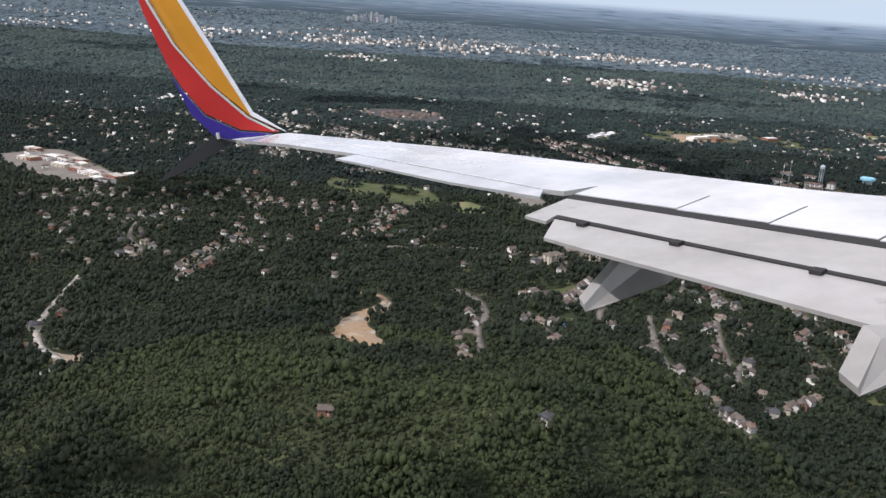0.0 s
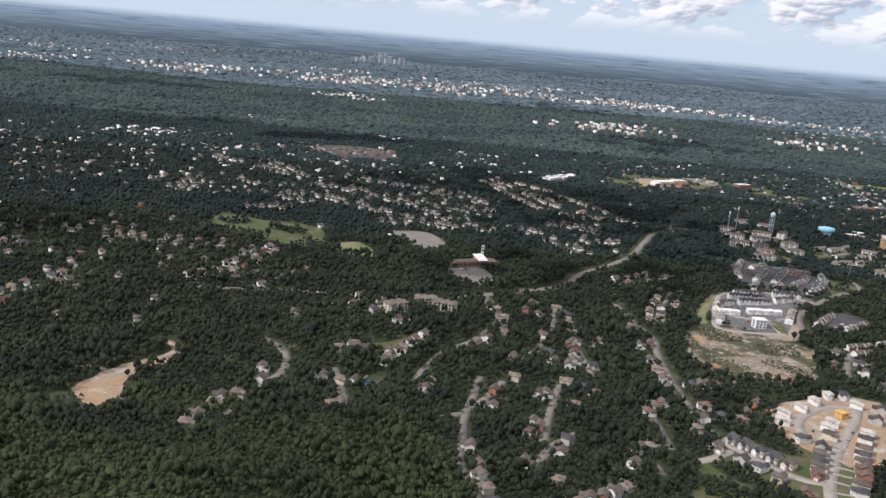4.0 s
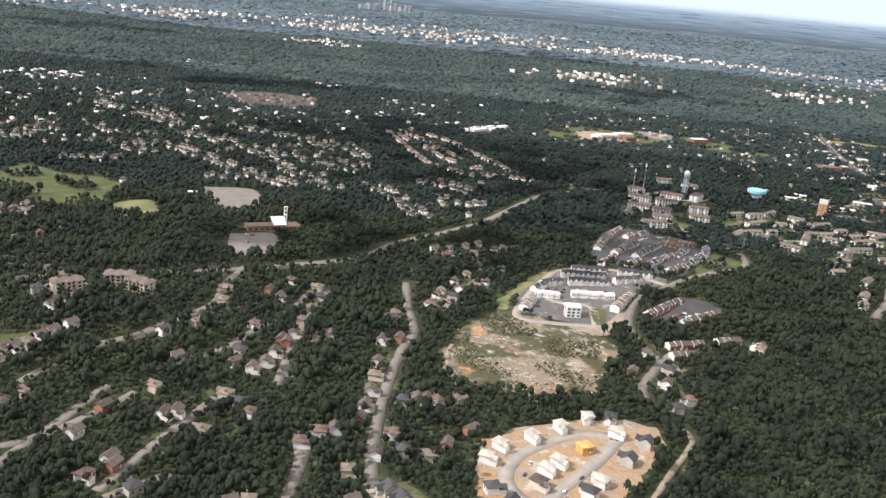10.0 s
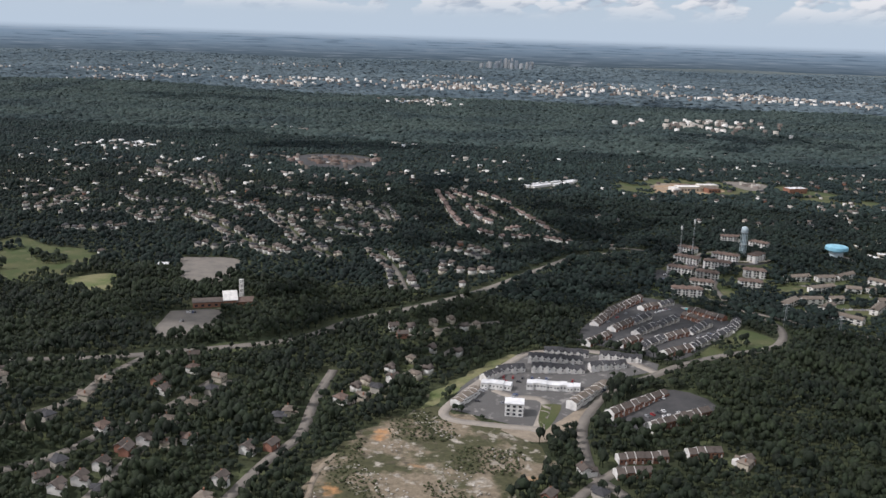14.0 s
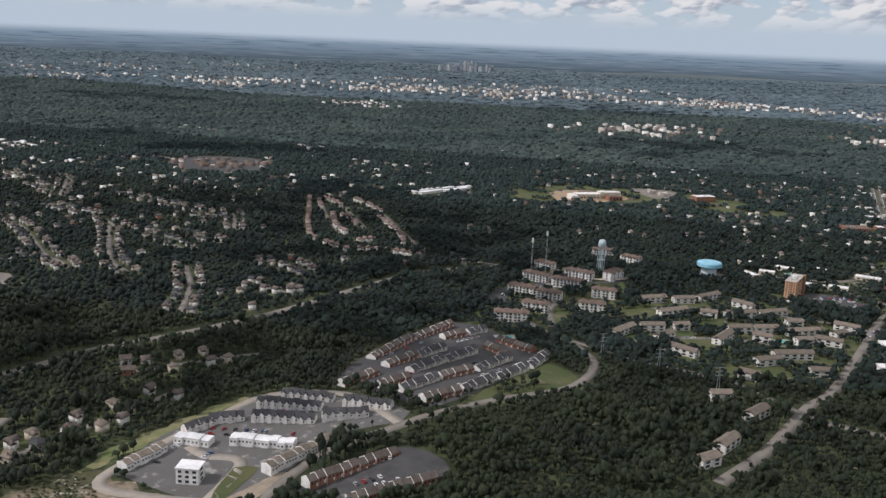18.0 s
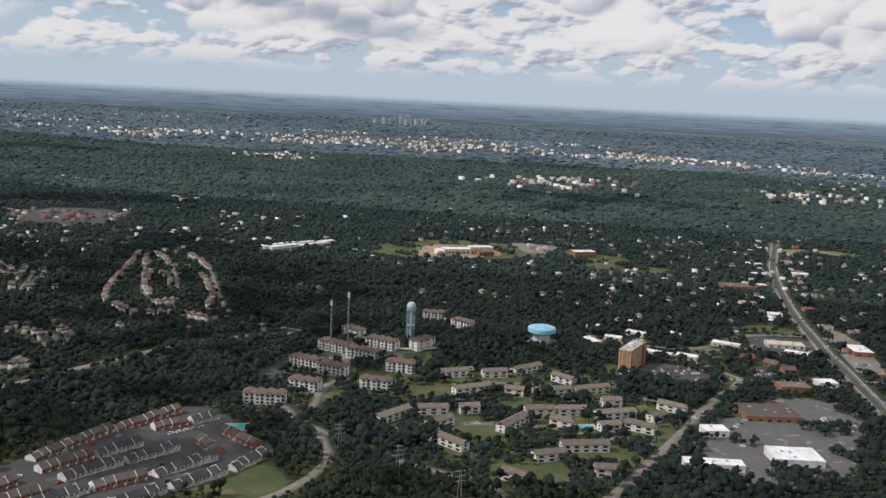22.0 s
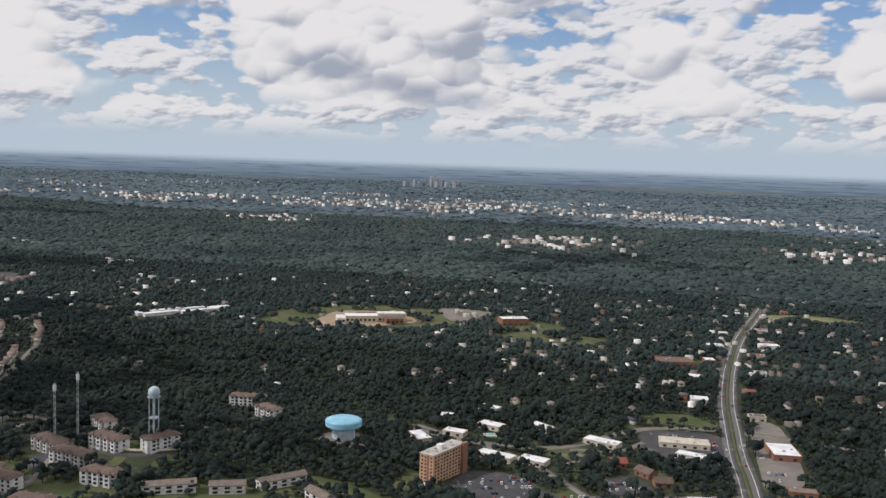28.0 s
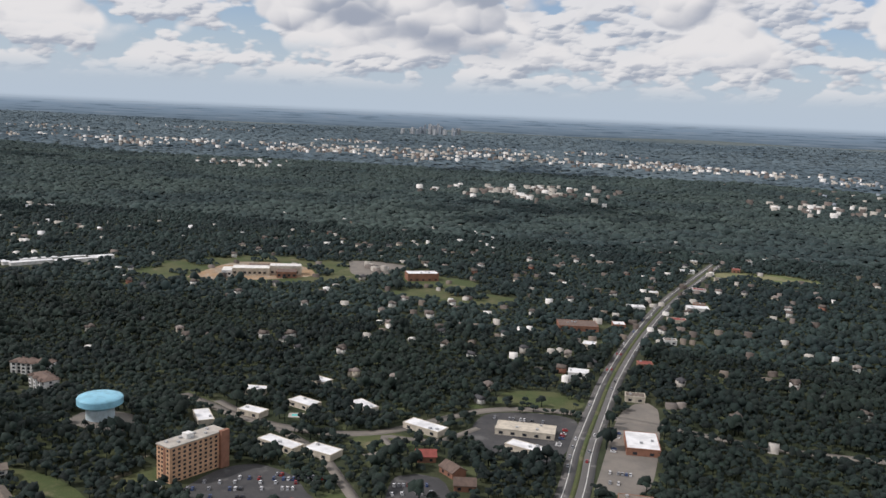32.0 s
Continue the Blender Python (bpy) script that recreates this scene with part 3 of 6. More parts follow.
ROADS["cross"] = road([(560, 1180), (610, 1160), (660, 1165), (705, 1218), (760, 1228), (830, 1215), (900, 1220)], 6)
ROADS["office_road"] = road([(580, 1178), (594, 1170), (621, 1156), (649, 1137), (670, 1112), (683, 1095)], 4.5)
ROADS["crossing"] = road([(683, 1095), (697, 1099), (717, 1107), (737, 1116), (752, 1117), (779, 1123), (840, 1140)], 5)
ROADS["office_drive"] = road([(668, 1140), (676, 1152), (668, 1164), (690, 1168), (703, 1190)], 3.6)
ROADS["loop_a"] = road([(172, 1312), (184, 1285), (214, 1222), (248, 1168), (274, 1146), (320, 1152), (334, 1126), (400, 1110)])
ROADS["loop_b"] = road([(178, 1312), (200, 1300), (240, 1290), (292, 1200), (320, 1152)])
ROADS["loop_c"] = road([(200, 1300), (230, 1250), (254, 1205)])
HOODS = [[(42, 1125), (99, 1037), (131, 993), (159, 967)], [(19, 1149), (73, 1106), (112, 1092), (158, 1052)], [(-61, 1184), (-20, 1166), (12, 1152)], [(-81, 1100), (-39, 1102), (13, 1057), (65, 1003), (106, 966)],
         [(52, 954), (62, 986), (88, 985), (119, 960)], [(-128, 1074), (-91, 1075), (-40, 1047)], [(-100, 978), (-67, 979), (-62, 1016)], [(-212, 1067), (-179, 1066), (-196, 1105), (-177, 1129)],
         [(-240, 1352), (-197, 1319), (-150, 1330), (-85, 1233)], [(-163, 1286), (-120, 1260), (-71, 1218)], [(94, 1183), (112, 1220), (154, 1144)], [(182, 1005), (217, 947), (245, 882)],
         [(-38, 1272), (20, 1242), (82, 1217), (110, 1190)], [(75, 1128), (126, 1110), (168, 1094)], [(221, 1034), (246, 1042), (276, 1015)], [(239, 971), (265, 964), (287, 957)], [(-160, 1180), (-120, 1150), (-90, 1160)]]
for i, line in enumerate(HOODS):
    ROADS["hood_%d" % i] = road(line, 4.5)
ROADS["grove_a"] = road([(272, 690), (283, 722), (292, 750), (302, 780)], 4)
ROADS["grove_b"] = road([(262, 790), (276, 800), (296, 822), (318, 838)], 4)
ROADS["west_a"] = road([(-210, 600), (-206, 625), (-224, 654), (-232, 714), (-200, 760)])
ROADS["west_b"] = road([(-170, 560), (-158, 600), (-150, 640), (-130, 690)])
ROADS["west_c"] = road([(-60, 676), (-28, 678), (14, 684), (60, 670)], 6)
ROADS["west_d"] = road([(-60, 690), (-47, 717), (-29, 782), (-40, 805)])
ROADS["west_e"] = road([(-340, 760), (-280, 790), (-200, 800), (-120, 790), (-60, 800)])
ROADS["terrace"] = road([(33, 436), (34, 500), (40, 528), (38, 550), (30, 566), (17, 578)], 5)
ROADS["terrace_b"] = road([(81, 490), (73, 516), (67, 539)], 5)
ROADS["clearing"] = road([(-183, 395), (-178, 415), (-200, 440), (-215, 480), (-225, 560)], 4, CONCRETE, "pale drive to the cleared plot")
ROADS["trail"] = road([(48, 165), (40, 184), (32, 198), (29, 207), (31, 218), (34, 232), (36, 246)], 1.4, TRAIL, "narrow brown dirt trail on the wooded hill", margin=1.6)
HWY = smooth_line([(752, 1020), (753, 1129), (751, 1180), (751, 1233), (752, 1302), (759, 1404), (774, 1534), (800, 1680), (840, 1900)])
for s, lab in ((-3.7, "grey multi-lane carriageway heading one way"), (3.7, "grey multi-lane carriageway heading back")):
    strip("highway", HWY, 5.4, LOT, 0.18, lab, "road", 1.5, shift=s)
strip("median", HWY, 2.0, GRASS, 0.2, "grass strip between the carriageways", "median", None)
for s in (-3.7, 3.7):
    strip("lane_marking", HWY, 0.3, PAINT, 0.205, "white lane line on the highway", "marking", None, shift=s)
patch("field", [(548, 1554), (562, 1572), (575, 1545), (618, 1532), (616, 1492), (592, 1495), (563, 1502)], GRASS, "green playing field of the second school", "field", wobble=2)
patch("parking_lot", [(483, 1580), (511, 1588), (541, 1576), (539, 1534), (514, 1516)], STREET, "grey car park beside far offices", "parking lot", 0.12)
patch("building_ground", [(-130, 1500), (-20, 1450), (20, 1500), (-30, 1600), (-110, 1590)], ASPHALT, "dark ground round far brown roofs", "bare soil", 0.2)

# ---- houses ----


def thing(name, label, category, group="", x=0, y=0, turn=0, lift=0.0):
    ob = new(name)
    ob.empty_display_size = 0.5
    ob.matrix_basis = Matrix.Translation(at(x, y, lift)) @ pose(0, 0, 0, 0, 0, turn)
    return tagged(ob, label, category, group)


def window(parent, x, y, z, w, h, nx, ny, trim=None, name="window"):
    """A pane standing a little proud of its wall, in a frame; (nx, ny) is the wall's outward way."""
    d = 0.06
    if nx:
        p = box(x - d, y - w / 2, z, x + d, y + w / 2, z + h)
    else:
        p = box(x - w / 2, y - d, z, x + w / 2, y + d, z + h)
    return part(name, p, GLASS if trim is None else trim, parent)


def house(w, d, eave, rise, siding, roof, hipped, wing, label, chimney=True, garage=True):
    h = thing("house", label, "house", "suburban houses")
    w, d, eave, rise = w * 0.58, d * 0.60, eave * 0.62, rise * 0.58
    if hipped:
        part("wall", box(-w / 2, -d / 2, -1.5, w / 2, d / 2, eave), siding, h)
        part("roof", hip(w, d, eave, rise), roof, h)
    else:
        part("wall", gable_walls(w, d, eave, rise * 0.97), siding, h)
        part("roof", gable(w, d, eave, rise), roof, h)
    if wing:
        a = w * 0.24
        b = gable_walls(2.7, 2.8, eave * 0.82, rise * 0.7)
        bmesh.ops.transform(b, matrix=pose(-a, -d / 2 - 0.8, 0, 0, 0, 90), verts=b.verts)
        part("wing", b, siding, h)
        b = gable(2.7, 2.8, eave * 0.82, rise * 0.7, 0.3)
        bmesh.ops.transform(b, matrix=pose(-a, -d / 2 - 0.8, 0, 0, 0, 90), verts=b.verts)
        part("wing_roof", b, roof, h)
        if garage:
            window(h, -a, -d / 2 - 2.2, 0.0, 1.8, 1.2, 0, -1, WHITE, "garage_door")
    for k in range(2):
        window(h, w * (0.12 + 0.24 * k), -d / 2, 1.35, 0.7, 0.75, 0, -1)
        window(h, w * (-0.25 + 0.5 * k), d / 2, 1.35, 0.7, 0.75, 0, 1)
    window(h, w * 0.22, -d / 2, 0.1, 0.6, 1.2, 0, -1, WHITE, "front_door")
    if chimney:
        part("chimney", box(w * 0.3, d * 0.1, eave, w * 0.3 + 0.5, d * 0.1 + 0.5, eave + rise + 0.4), BRICK, h)
    return h


HOUSES = [
    house(9.5, 7.5, 4.6, 2.6, SIDINGS[0], ROOFS[0], False, True, "two-storey white house with a grey-brown gabled roof"),
    house(9.0, 8.0, 4.4, 2.8, SIDINGS[1], ROOFS[3], True, True, "beige two-storey house with a tan hipped roof"),
    house(10.5, 7.0, 4.2, 2.4, SIDINGS[3], ROOFS[0], False, False, "red-brick house with a brown gabled roof"),
    house(9.0, 7.5, 4.8, 3.0, SIDINGS[2], ROOFS[1], True, True, "grey house with a charcoal hipped roof", False),
    house(9.5, 7.5, 4.6, 2.8, SIDINGS[0], ROOFS[2], True, True, "white house with a reddish-brown hipped roof"),
    house(11.0, 6.5, 3.0, 2.0, SIDINGS[0], ROOFS[1], False, False, "low white ranch house with a dark gabled roof", True, False),
]
NEW_HOUSES = [
    house(8.5, 8.5, 5.0, 3.0, SIDINGS[0], ROOFS[1], True, True, "new white house with a dark hipped roof on a clay plot", False),
    house(8.5, 8.5, 5.0, 3.2, SIDINGS[2], ROOFS[1], False, True, "new grey two-storey house with a charcoal gabled roof", False),
    house(8.5, 9.0, 5.0, 2.8, SIDINGS[1], ROOFS[0], True, True, "new beige two-storey house with a brown hipped roof", False),
    house(8.0, 8.0, 5.0, 2.4, SIDINGS[0], CONCRETE, True, True, "unfinished house wrapped in white sheeting", False),
    house(8.5, 8.5, 4.8, 2.9, SIDINGS[3], ROOFS[2], False, True, "new brick house with a reddish-brown gabled roof", False),
]
FRAME_HOUSE = house(9, 8, 5.0, 0.8, PLYWOOD, PLYWOOD, True, False, "half-built house of bare orange plywood", False)
used = {}
homes = []
far_mode = False


def put(model, x, y, turn, r=3.9):
    """A copy of a model on the land; the model itself serves first."""
    clear_disc(x, y, r)
    clear_disc(x, y - 4.3, 2.7)
    homes.append((x, y))
    if far_mode:
        clear_disc(x, y, 4.0)
        clear_disc(x + 1.0, y - 6.0, 3.4)
        FAR_HOMES.append((model, x, y, turn))
        return None
    m = Matrix.Translation(at(x, y, 0.25)) @ pose(0, 0, 0, 0, 0, turn)
    if model in used:
        ob = copy_thing(model, m)
    else:
        used[model] = True
        model.matrix_basis = m
        ob = model
    return ob


def free(x, y, gap):
    return all((x - a) ** 2 + (y - b) ** 2 > gap * gap for a, b in homes)


def off_road(x, y, own, gap):
    return all(((line - (x, y)) ** 2).sum(1).min() > gap * gap for k, line in ROADS.items() if k != own)


def along(key, models, spacing=13.0, offset=10.5, sides=(-1, 1), keep=0.85, start=5.0, stop=0.0, seed=1, gap=10.0):
    """Houses facing a street, on both sides of it."""
    r = random.Random(seed)
    line = ROADS[key]
    seg = np.r_[0, np.cumsum(np.linalg.norm(np.diff(line, axis=0), axis=1))]
    s = start
    while s < seg[-1] - stop:
        for side in sides:
            u = s + r.uniform(-1.5, 1.5)
            x, y = np.interp(u, seg, line[:, 0]), np.interp(u, seg, line[:, 1])
            dx, dy = np.interp(u + 1, seg, line[:, 0]) - np.interp(u - 1, seg, line[:, 0]), np.interp(u + 1, seg, line[:, 1]) - np.interp(u - 1, seg, line[:, 1])
            n = math.hypot(dx, dy) or 1
            o = offset + r.uniform(-0.8, 1.6)
            hx, hy = x - dy / n * side * o, y + dx / n * side * o
            if r.random() < keep and free(hx, hy, gap) and off_road(hx, hy, key, 5.6):
                turn = math.degrees(math.atan2(dy, dx)) + (0 if side > 0 else 180) + r.uniform(-6, 6)
                put(r.choice(models), hx, hy, turn)
                drive = smooth_line([(x - dy / n * side * 2, y + dx / n * side * 2), (hx + dy / n * side * 5, hy - dx / n * side * 5)], 3)
                if key.startswith("estate"):
                    strip("driveway", drive, 3.2, ESTATE, 0.22, "short pale concrete driveway", "driveway", 0.5)
        s += spacing


def facing(x, y):
    """The way of the nearest street, in degrees."""
    best, turn = 1e9, 0.0
    for line in ROADS.values():
        d = ((line - (x, y)) ** 2).sum(1)
        i = int(d.argmin())
        if d[i] < best:
            j = min(max(i, 1), len(line) - 2)
            best, turn = d[i], math.degrees(math.atan2(*(line[j + 1] - line[j - 1])[::-1]))
            side = np.cross(line[j + 1] - line[j - 1], np.array((x, y)) - line[j])
            turn += 0 if side > 0 else 180
    return turn


# the new estate: its two terraced streets, then the loop round the clay
for k, (x, y) in enumerate([(274, 495), (279, 490), (284, 484), (289, 478), (294, 473), (271, 472), (277, 466), (283, 457), (291, 444), (304, 466), (307, 474), (310, 481), (313, 488), (317, 496), (318, 449), (322, 457), (327, 466), (330, 474), (333, 482), (336, 490), (340, 498)]):
    put(NEW_HOUSES[(1, 1, 0, 1, 2)[k % 5] if k < 5 else (4, 4, 2, 0, 2, 1, 0, 2)[k % 8]], x, y, facing(x, y) + (k * 37 % 9 - 4), 3.3)
    drive = smooth_line([(x, y), min(np.vstack([ROADS["estate_a"], ROADS["estate_b"]]), key=lambda q: (q[0] - x) ** 2 + (q[1] - y) ** 2)], 3)
    strip("driveway", drive, 2.0, ESTATE, 0.2, "short pale concrete driveway", "driveway", 0.2)
for k, (x, y) in enumerate([(307, 527), (312, 539), (310, 505), (325, 549), (337, 561), (349, 572), (359, 574), (360, 561), (372, 554), (363, 538), (335, 531), (330, 524), (327, 513), (351, 519), (346, 510)]):
    put(NEW_HOUSES[(3, 3, 0, 3, 3, 3, 0, 3, 1, 1, 3, 3, 2, 3, 0)[k]], x, y, facing(x, y), 3.3)
put(FRAME_HOUSE, 346, 544, 30)
# the wooded valley's houses, street by street
for k, (x, y) in enumerate([(142, 450), (146, 432), (147, 422), (149, 411), (152, 399), (158, 384), (155, 391), (166, 444), (186, 413), (192, 417), (198, 421), (204, 426), (210, 432), (178, 406), (170, 479), (173, 492), (153, 506), (120, 530), (118, 519), (154, 528), (182, 532), (197, 520), (204, 546), (210, 539), (190, 582), (165, 577), (167, 549), (199, 579), (203, 615), (204, 599), (218, 624), (216, 582), (241, 531), (246, 535), (222, 475), (228, 477), (217, 457), (144, 584), (151, 597), (161, 613), (163, 622), (186, 626)]):
    put(HOUSES[(0, 2, 0, 1, 3, 4, 0, 0, 1)[k % 9]], x, y, facing(x, y) + (k * 29 % 15 - 7), 3.0)
for k, (x, y) in enumerate([(180, 430), (189, 475), (184, 459), (176, 488), (178, 529), (235, 521), (163, 648), (159, 668), (189, 594), (203, 587), (206, 613), (207, 624), (224, 631), (206, 643), (207, 662), (207, 681), (187, 672), (179, 681), (176, 720), (185, 703), (203, 697), (251, 671), (249, 663), (250, 631), (258, 637), (275, 570), (284, 571), (292, 574), (278, 697), (281, 709), (284, 724), (269, 791), (260, 803), (268, 692), (196, 552)]):
    put(HOUSES[(1, 3, 0, 2, 0, 4, 1)[k % 7]], x, y, facing(x, y) + (k * 31 % 15 - 7), 3.0)
for k, (x, y) in enumerate([(252, 604), (253, 589), (254, 573), (254, 558), (254, 546), (269, 567), (279, 571), (270, 537), (275, 524), (286, 523), (291, 533), (262, 485), (257, 505), (265, 519), (386, 653), (375, 629), (394, 635), (390, 618), (398, 602), (391, 592), (449, 678), (300, 548)]):
    put(HOUSES[(0, 1, 0, 0, 2, 3, 0, 4, 3, 1, 2)[k % 11]], x, y, facing(x, y) + (k * 31 % 13 - 6), 3.0)
for k, key in enumerate(("west_a", "west_b", "west_d")):
    along(key, [HOUSES[0], HOUSES[0], HOUSES[4], HOUSES[1], HOUSES[3], HOUSES[2]], 11, 7.6, keep=0.72, seed=50 + k)
for k, (x, y, m) in enumerate(((-37, 338, 2), (52, 322, 3), (-206, 484, 2), (-213, 462, 3), (-200, 428, 4), (-161, 582, 0), (-138, 651, 4))):
    put(HOUSES[m], x, y, (k * 47) % 360)
FAR_HOMES = []
ring_homes = set()
far_mode = True
for pts in ([(151, 1331), (166, 1291), (180, 1255), (201, 1198), (223, 1149), (236, 1136)], [(245, 1127), (269, 1109)], [(279, 1113), (292, 1119), (301, 1121)], [(309, 1118), (321, 1114), (330, 1110)], [(305, 1154), (297, 1179), (267, 1231), (254, 1249)], [(245, 1284), (222, 1316), (201, 1338)],
            [(246, 1174), (227, 1202), (207, 1249)], [(217, 1250), (232, 1234), (245, 1210)], [(182, 1284), (167, 1316)], [(168, 1330), (181, 1322), (202, 1292)], [(268, 1147), (276, 1155)]):
    line = smooth_line(pts, 6.4)
    for k, ((x, y), (dx, dy)) in enumerate(zip(line, np.gradient(line, axis=0))):
        if k % 4 != 3:
            put(HOUSES[(0, 1, 0)[int(x) % 3]], x, y, math.degrees(math.atan2(dy, dx)) + 90)
            ring_homes.add((x, y))
rw = random.Random(19)
for k in range(120):
    x, y = rw.gauss(-200, 85), rw.gauss(720, 85)
    if free(x, y, 10) and off_road(x, y, "", 5) and x > -0.5 * y + 10 and y > 560:
        put(HOUSES[rw.choice((0, 0, 1, 4, 2))], x, y, rw.uniform(0, 360))
along("west_e", [HOUSES[0], HOUSES[1], HOUSES[4]], 11.5, 9, keep=0.9, seed=70)
for i in range(len(HOODS)):
    along("hood_%d" % i, [HOUSES[0], HOUSES[5], HOUSES[0], HOUSES[1], HOUSES[0], HOUSES[3]], 8.6, 7.8, keep=0.75, seed=80 + i, gap=7.6)
for key in ("grove_a", "grove_b"):
    along(key, [HOUSES[0], HOUSES[0], HOUSES[1]], 10, 7.5, keep=0.6, seed=60, gap=8.6)
for k, (x, y) in enumerate(((239, 913), (243, 938), (254, 944), (277, 912), (283, 959), (462, 1294), (494, 1282), (518, 1273), (545, 1291), (576, 1275), (624, 1241), (646, 1240), (651, 1316), (671, 1303), (648, 1545), (624, 1434), (550, 1667), (419, 1627), (494, 1690), (683, 1429), (702, 1488), (695, 1225), (586, 1386), (585, 1409))):
    put(HOUSES[(0, 5, 1, 4)[k % 4]], x, y, k * 67)
rr = random.Random(77)
for k in range(170):
    x, y = rr.uniform(330, 900), rr.uniform(1230, 1730)
    if rr.random() < 0.5:
        x, y = rr.gauss(-20, 150), rr.gauss(1120, 130)
    if free(x, y, 11) and off_road(x, y, "", 8) and not clear[int((y - GY0) / CELL), int((x - GX0) / CELL)] and y > 900:
        put(HOUSES[rr.choice((0, 0, 5, 1, 4, 2, 3))], x, y, rr.uniform(0, 360))
far_mode = False
joined = {}
for m, x, y, turn in FAR_HOMES:
    for o in m.children:
        if o.name.split(".")[0] in ("wall", "roof", "wing", "wing_roof"):
            v = np.array([q.co[:] for q in o.data.vertices])
            a = radians(turn)
            c, s = math.cos(a), math.sin(a)
            v = np.column_stack([(v[:, 0] * c - v[:, 1] * s) * 0.8 + x, (v[:, 0] * s + v[:, 1] * c) * 0.8 + y, v[:, 2] + float(height(x, y)) + 0.6])
            mat = o.data.materials[0]
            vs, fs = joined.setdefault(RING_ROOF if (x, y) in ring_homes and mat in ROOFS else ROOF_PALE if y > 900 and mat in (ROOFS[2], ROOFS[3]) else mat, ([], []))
            b = sum(len(q) for q in vs)
            for f in o.data.polygons:
                q = [k + b for k in f.vertices]
                fs += [(q[0], q[k], q[k + 1]) for k in range(1, len(q) - 1)]
            vs.append(v)
ys = [(x + rr.uniform(-2, 2), y - 5 + rr.uniform(-2, 2), rr.uniform(2.2, 4.2)) for _, x, y, _ in FAR_HOMES]
ring = [(math.cos(k * math.pi / 4), math.sin(k * math.pi / 4)) for k in range(8)]
vs = [(x + q * a * 1.3, y + q * b, float(height(x + q * a * 1.3, y + q * b)) + 0.12) for x, y, q in ys for a, b in ring]
tagged(new("yards", raw_mesh("yards", vs, np.arange(len(vs)).reshape(-1, 8), [GRASS])), "small green front yards of suburban houses", "lawn", kind="stuff")
for mat, (vs, fs) in joined.items():
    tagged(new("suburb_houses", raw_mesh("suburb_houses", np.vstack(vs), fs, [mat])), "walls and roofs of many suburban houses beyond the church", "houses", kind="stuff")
for m in HOUSES + NEW_HOUSES:
    if m not in used:
        put(m, 560, 1290, 0)

# hut on the wooded hill
hut = thing("cabin", "small white-roofed cabin alone in the woods", "cabin", "", 22, 215, 20)
part("wall", box(-2.4, -1.6, -1.0, 2.4, 1.6, 2.2), SIDINGS[1], hut)
part("roof", gable(4.8, 3.2, 2.2, 0.9, 0.3), WHITE_ROOF, hut)
clear_disc(22, 214, 5.5)

# ---- townhouse rows ----


def row(a, b, siding, roof, label, width=3.9, depth=5.6, eave=2.15, rise=1.5, firewall=True, front=-1, group="townhouse rows"):
    """A terrace from a to b: every unit has its wall, roof, door and windows."""
    a, b = Vector(a), Vector(b)
    n = max(1, round((b - a).length / width))
    w = (b - a).length / n
    mid = (a + b) / 2
    t = thing("townhouse_row", label, "townhouses", group, mid.x, mid.y, math.degrees(math.atan2(b.y - a.y, b.x - a.x)))
    for i in range(n):
        x = (i - (n - 1) / 2) * w
        shift = 0.25 if i % 2 else -0.25
        m = Matrix.Translation((x, shift, 0.2 * (i % 3)))
        for name, bm, mat in (("wall", gable_walls(w, depth, eave, rise * 0.97), siding), ("roof", gable(w - 0.1, depth, eave, rise, 0.0 if firewall else 0.05), roof)):
            bmesh.ops.transform(bm, matrix=m, verts=bm.verts)
            part(name, bm, mat, t)
        for s in (-1, 1):
            if math.cos(math.atan2(b.y - a.y, b.x - a.x)) * s > 0.2:
                continue
            for q in (-0.25, 0.2):
                window(t, x + q * w, shift + s * depth / 2, 1.15 + 0.2 * (i % 3), 0.7, 0.7, 0, s)
        window(t, x + 0.3 * w, shift + front * depth / 2, 0.1, 0.7, 1.3, 0, front, WHITE, "door")
        if not firewall:
            for name, bm, mat in (("front_gable", gable_walls(1.5, 1.7, eave + 0.3, 0.95), siding), ("gable_roof", gable(1.5, 1.7, eave + 0.3, 0.95, 0.1, 0.12), roof)):
                bmesh.ops.transform(bm, matrix=pose(x - 0.15 * w, shift + front * (depth / 2 - 0.35), 0.2 * (i % 3), 0, 0, 90), verts=bm.verts)
                part(name, bm, mat, t)
        if firewall:
            v = gable_walls(0.2, depth + 0.3, eave + 0.08, rise + 0.16)
            bmesh.ops.transform(v, matrix=Matrix.Translation((x - w / 2, 0, 0.2 * (i % 3))), verts=v.verts)
            part("firewall", v, WHITE, t, "pale parapet wall between two roofs")
    steps = int((b - a).length / 4) + 1
    for i in range(steps + 1):
        p = a.lerp(b, i / steps)
        clear_disc(p.x, p.y, depth / 2 + 2)
    return t


BROWN_ROW = "brick townhouse row with brown shingle roofs and pale party walls"
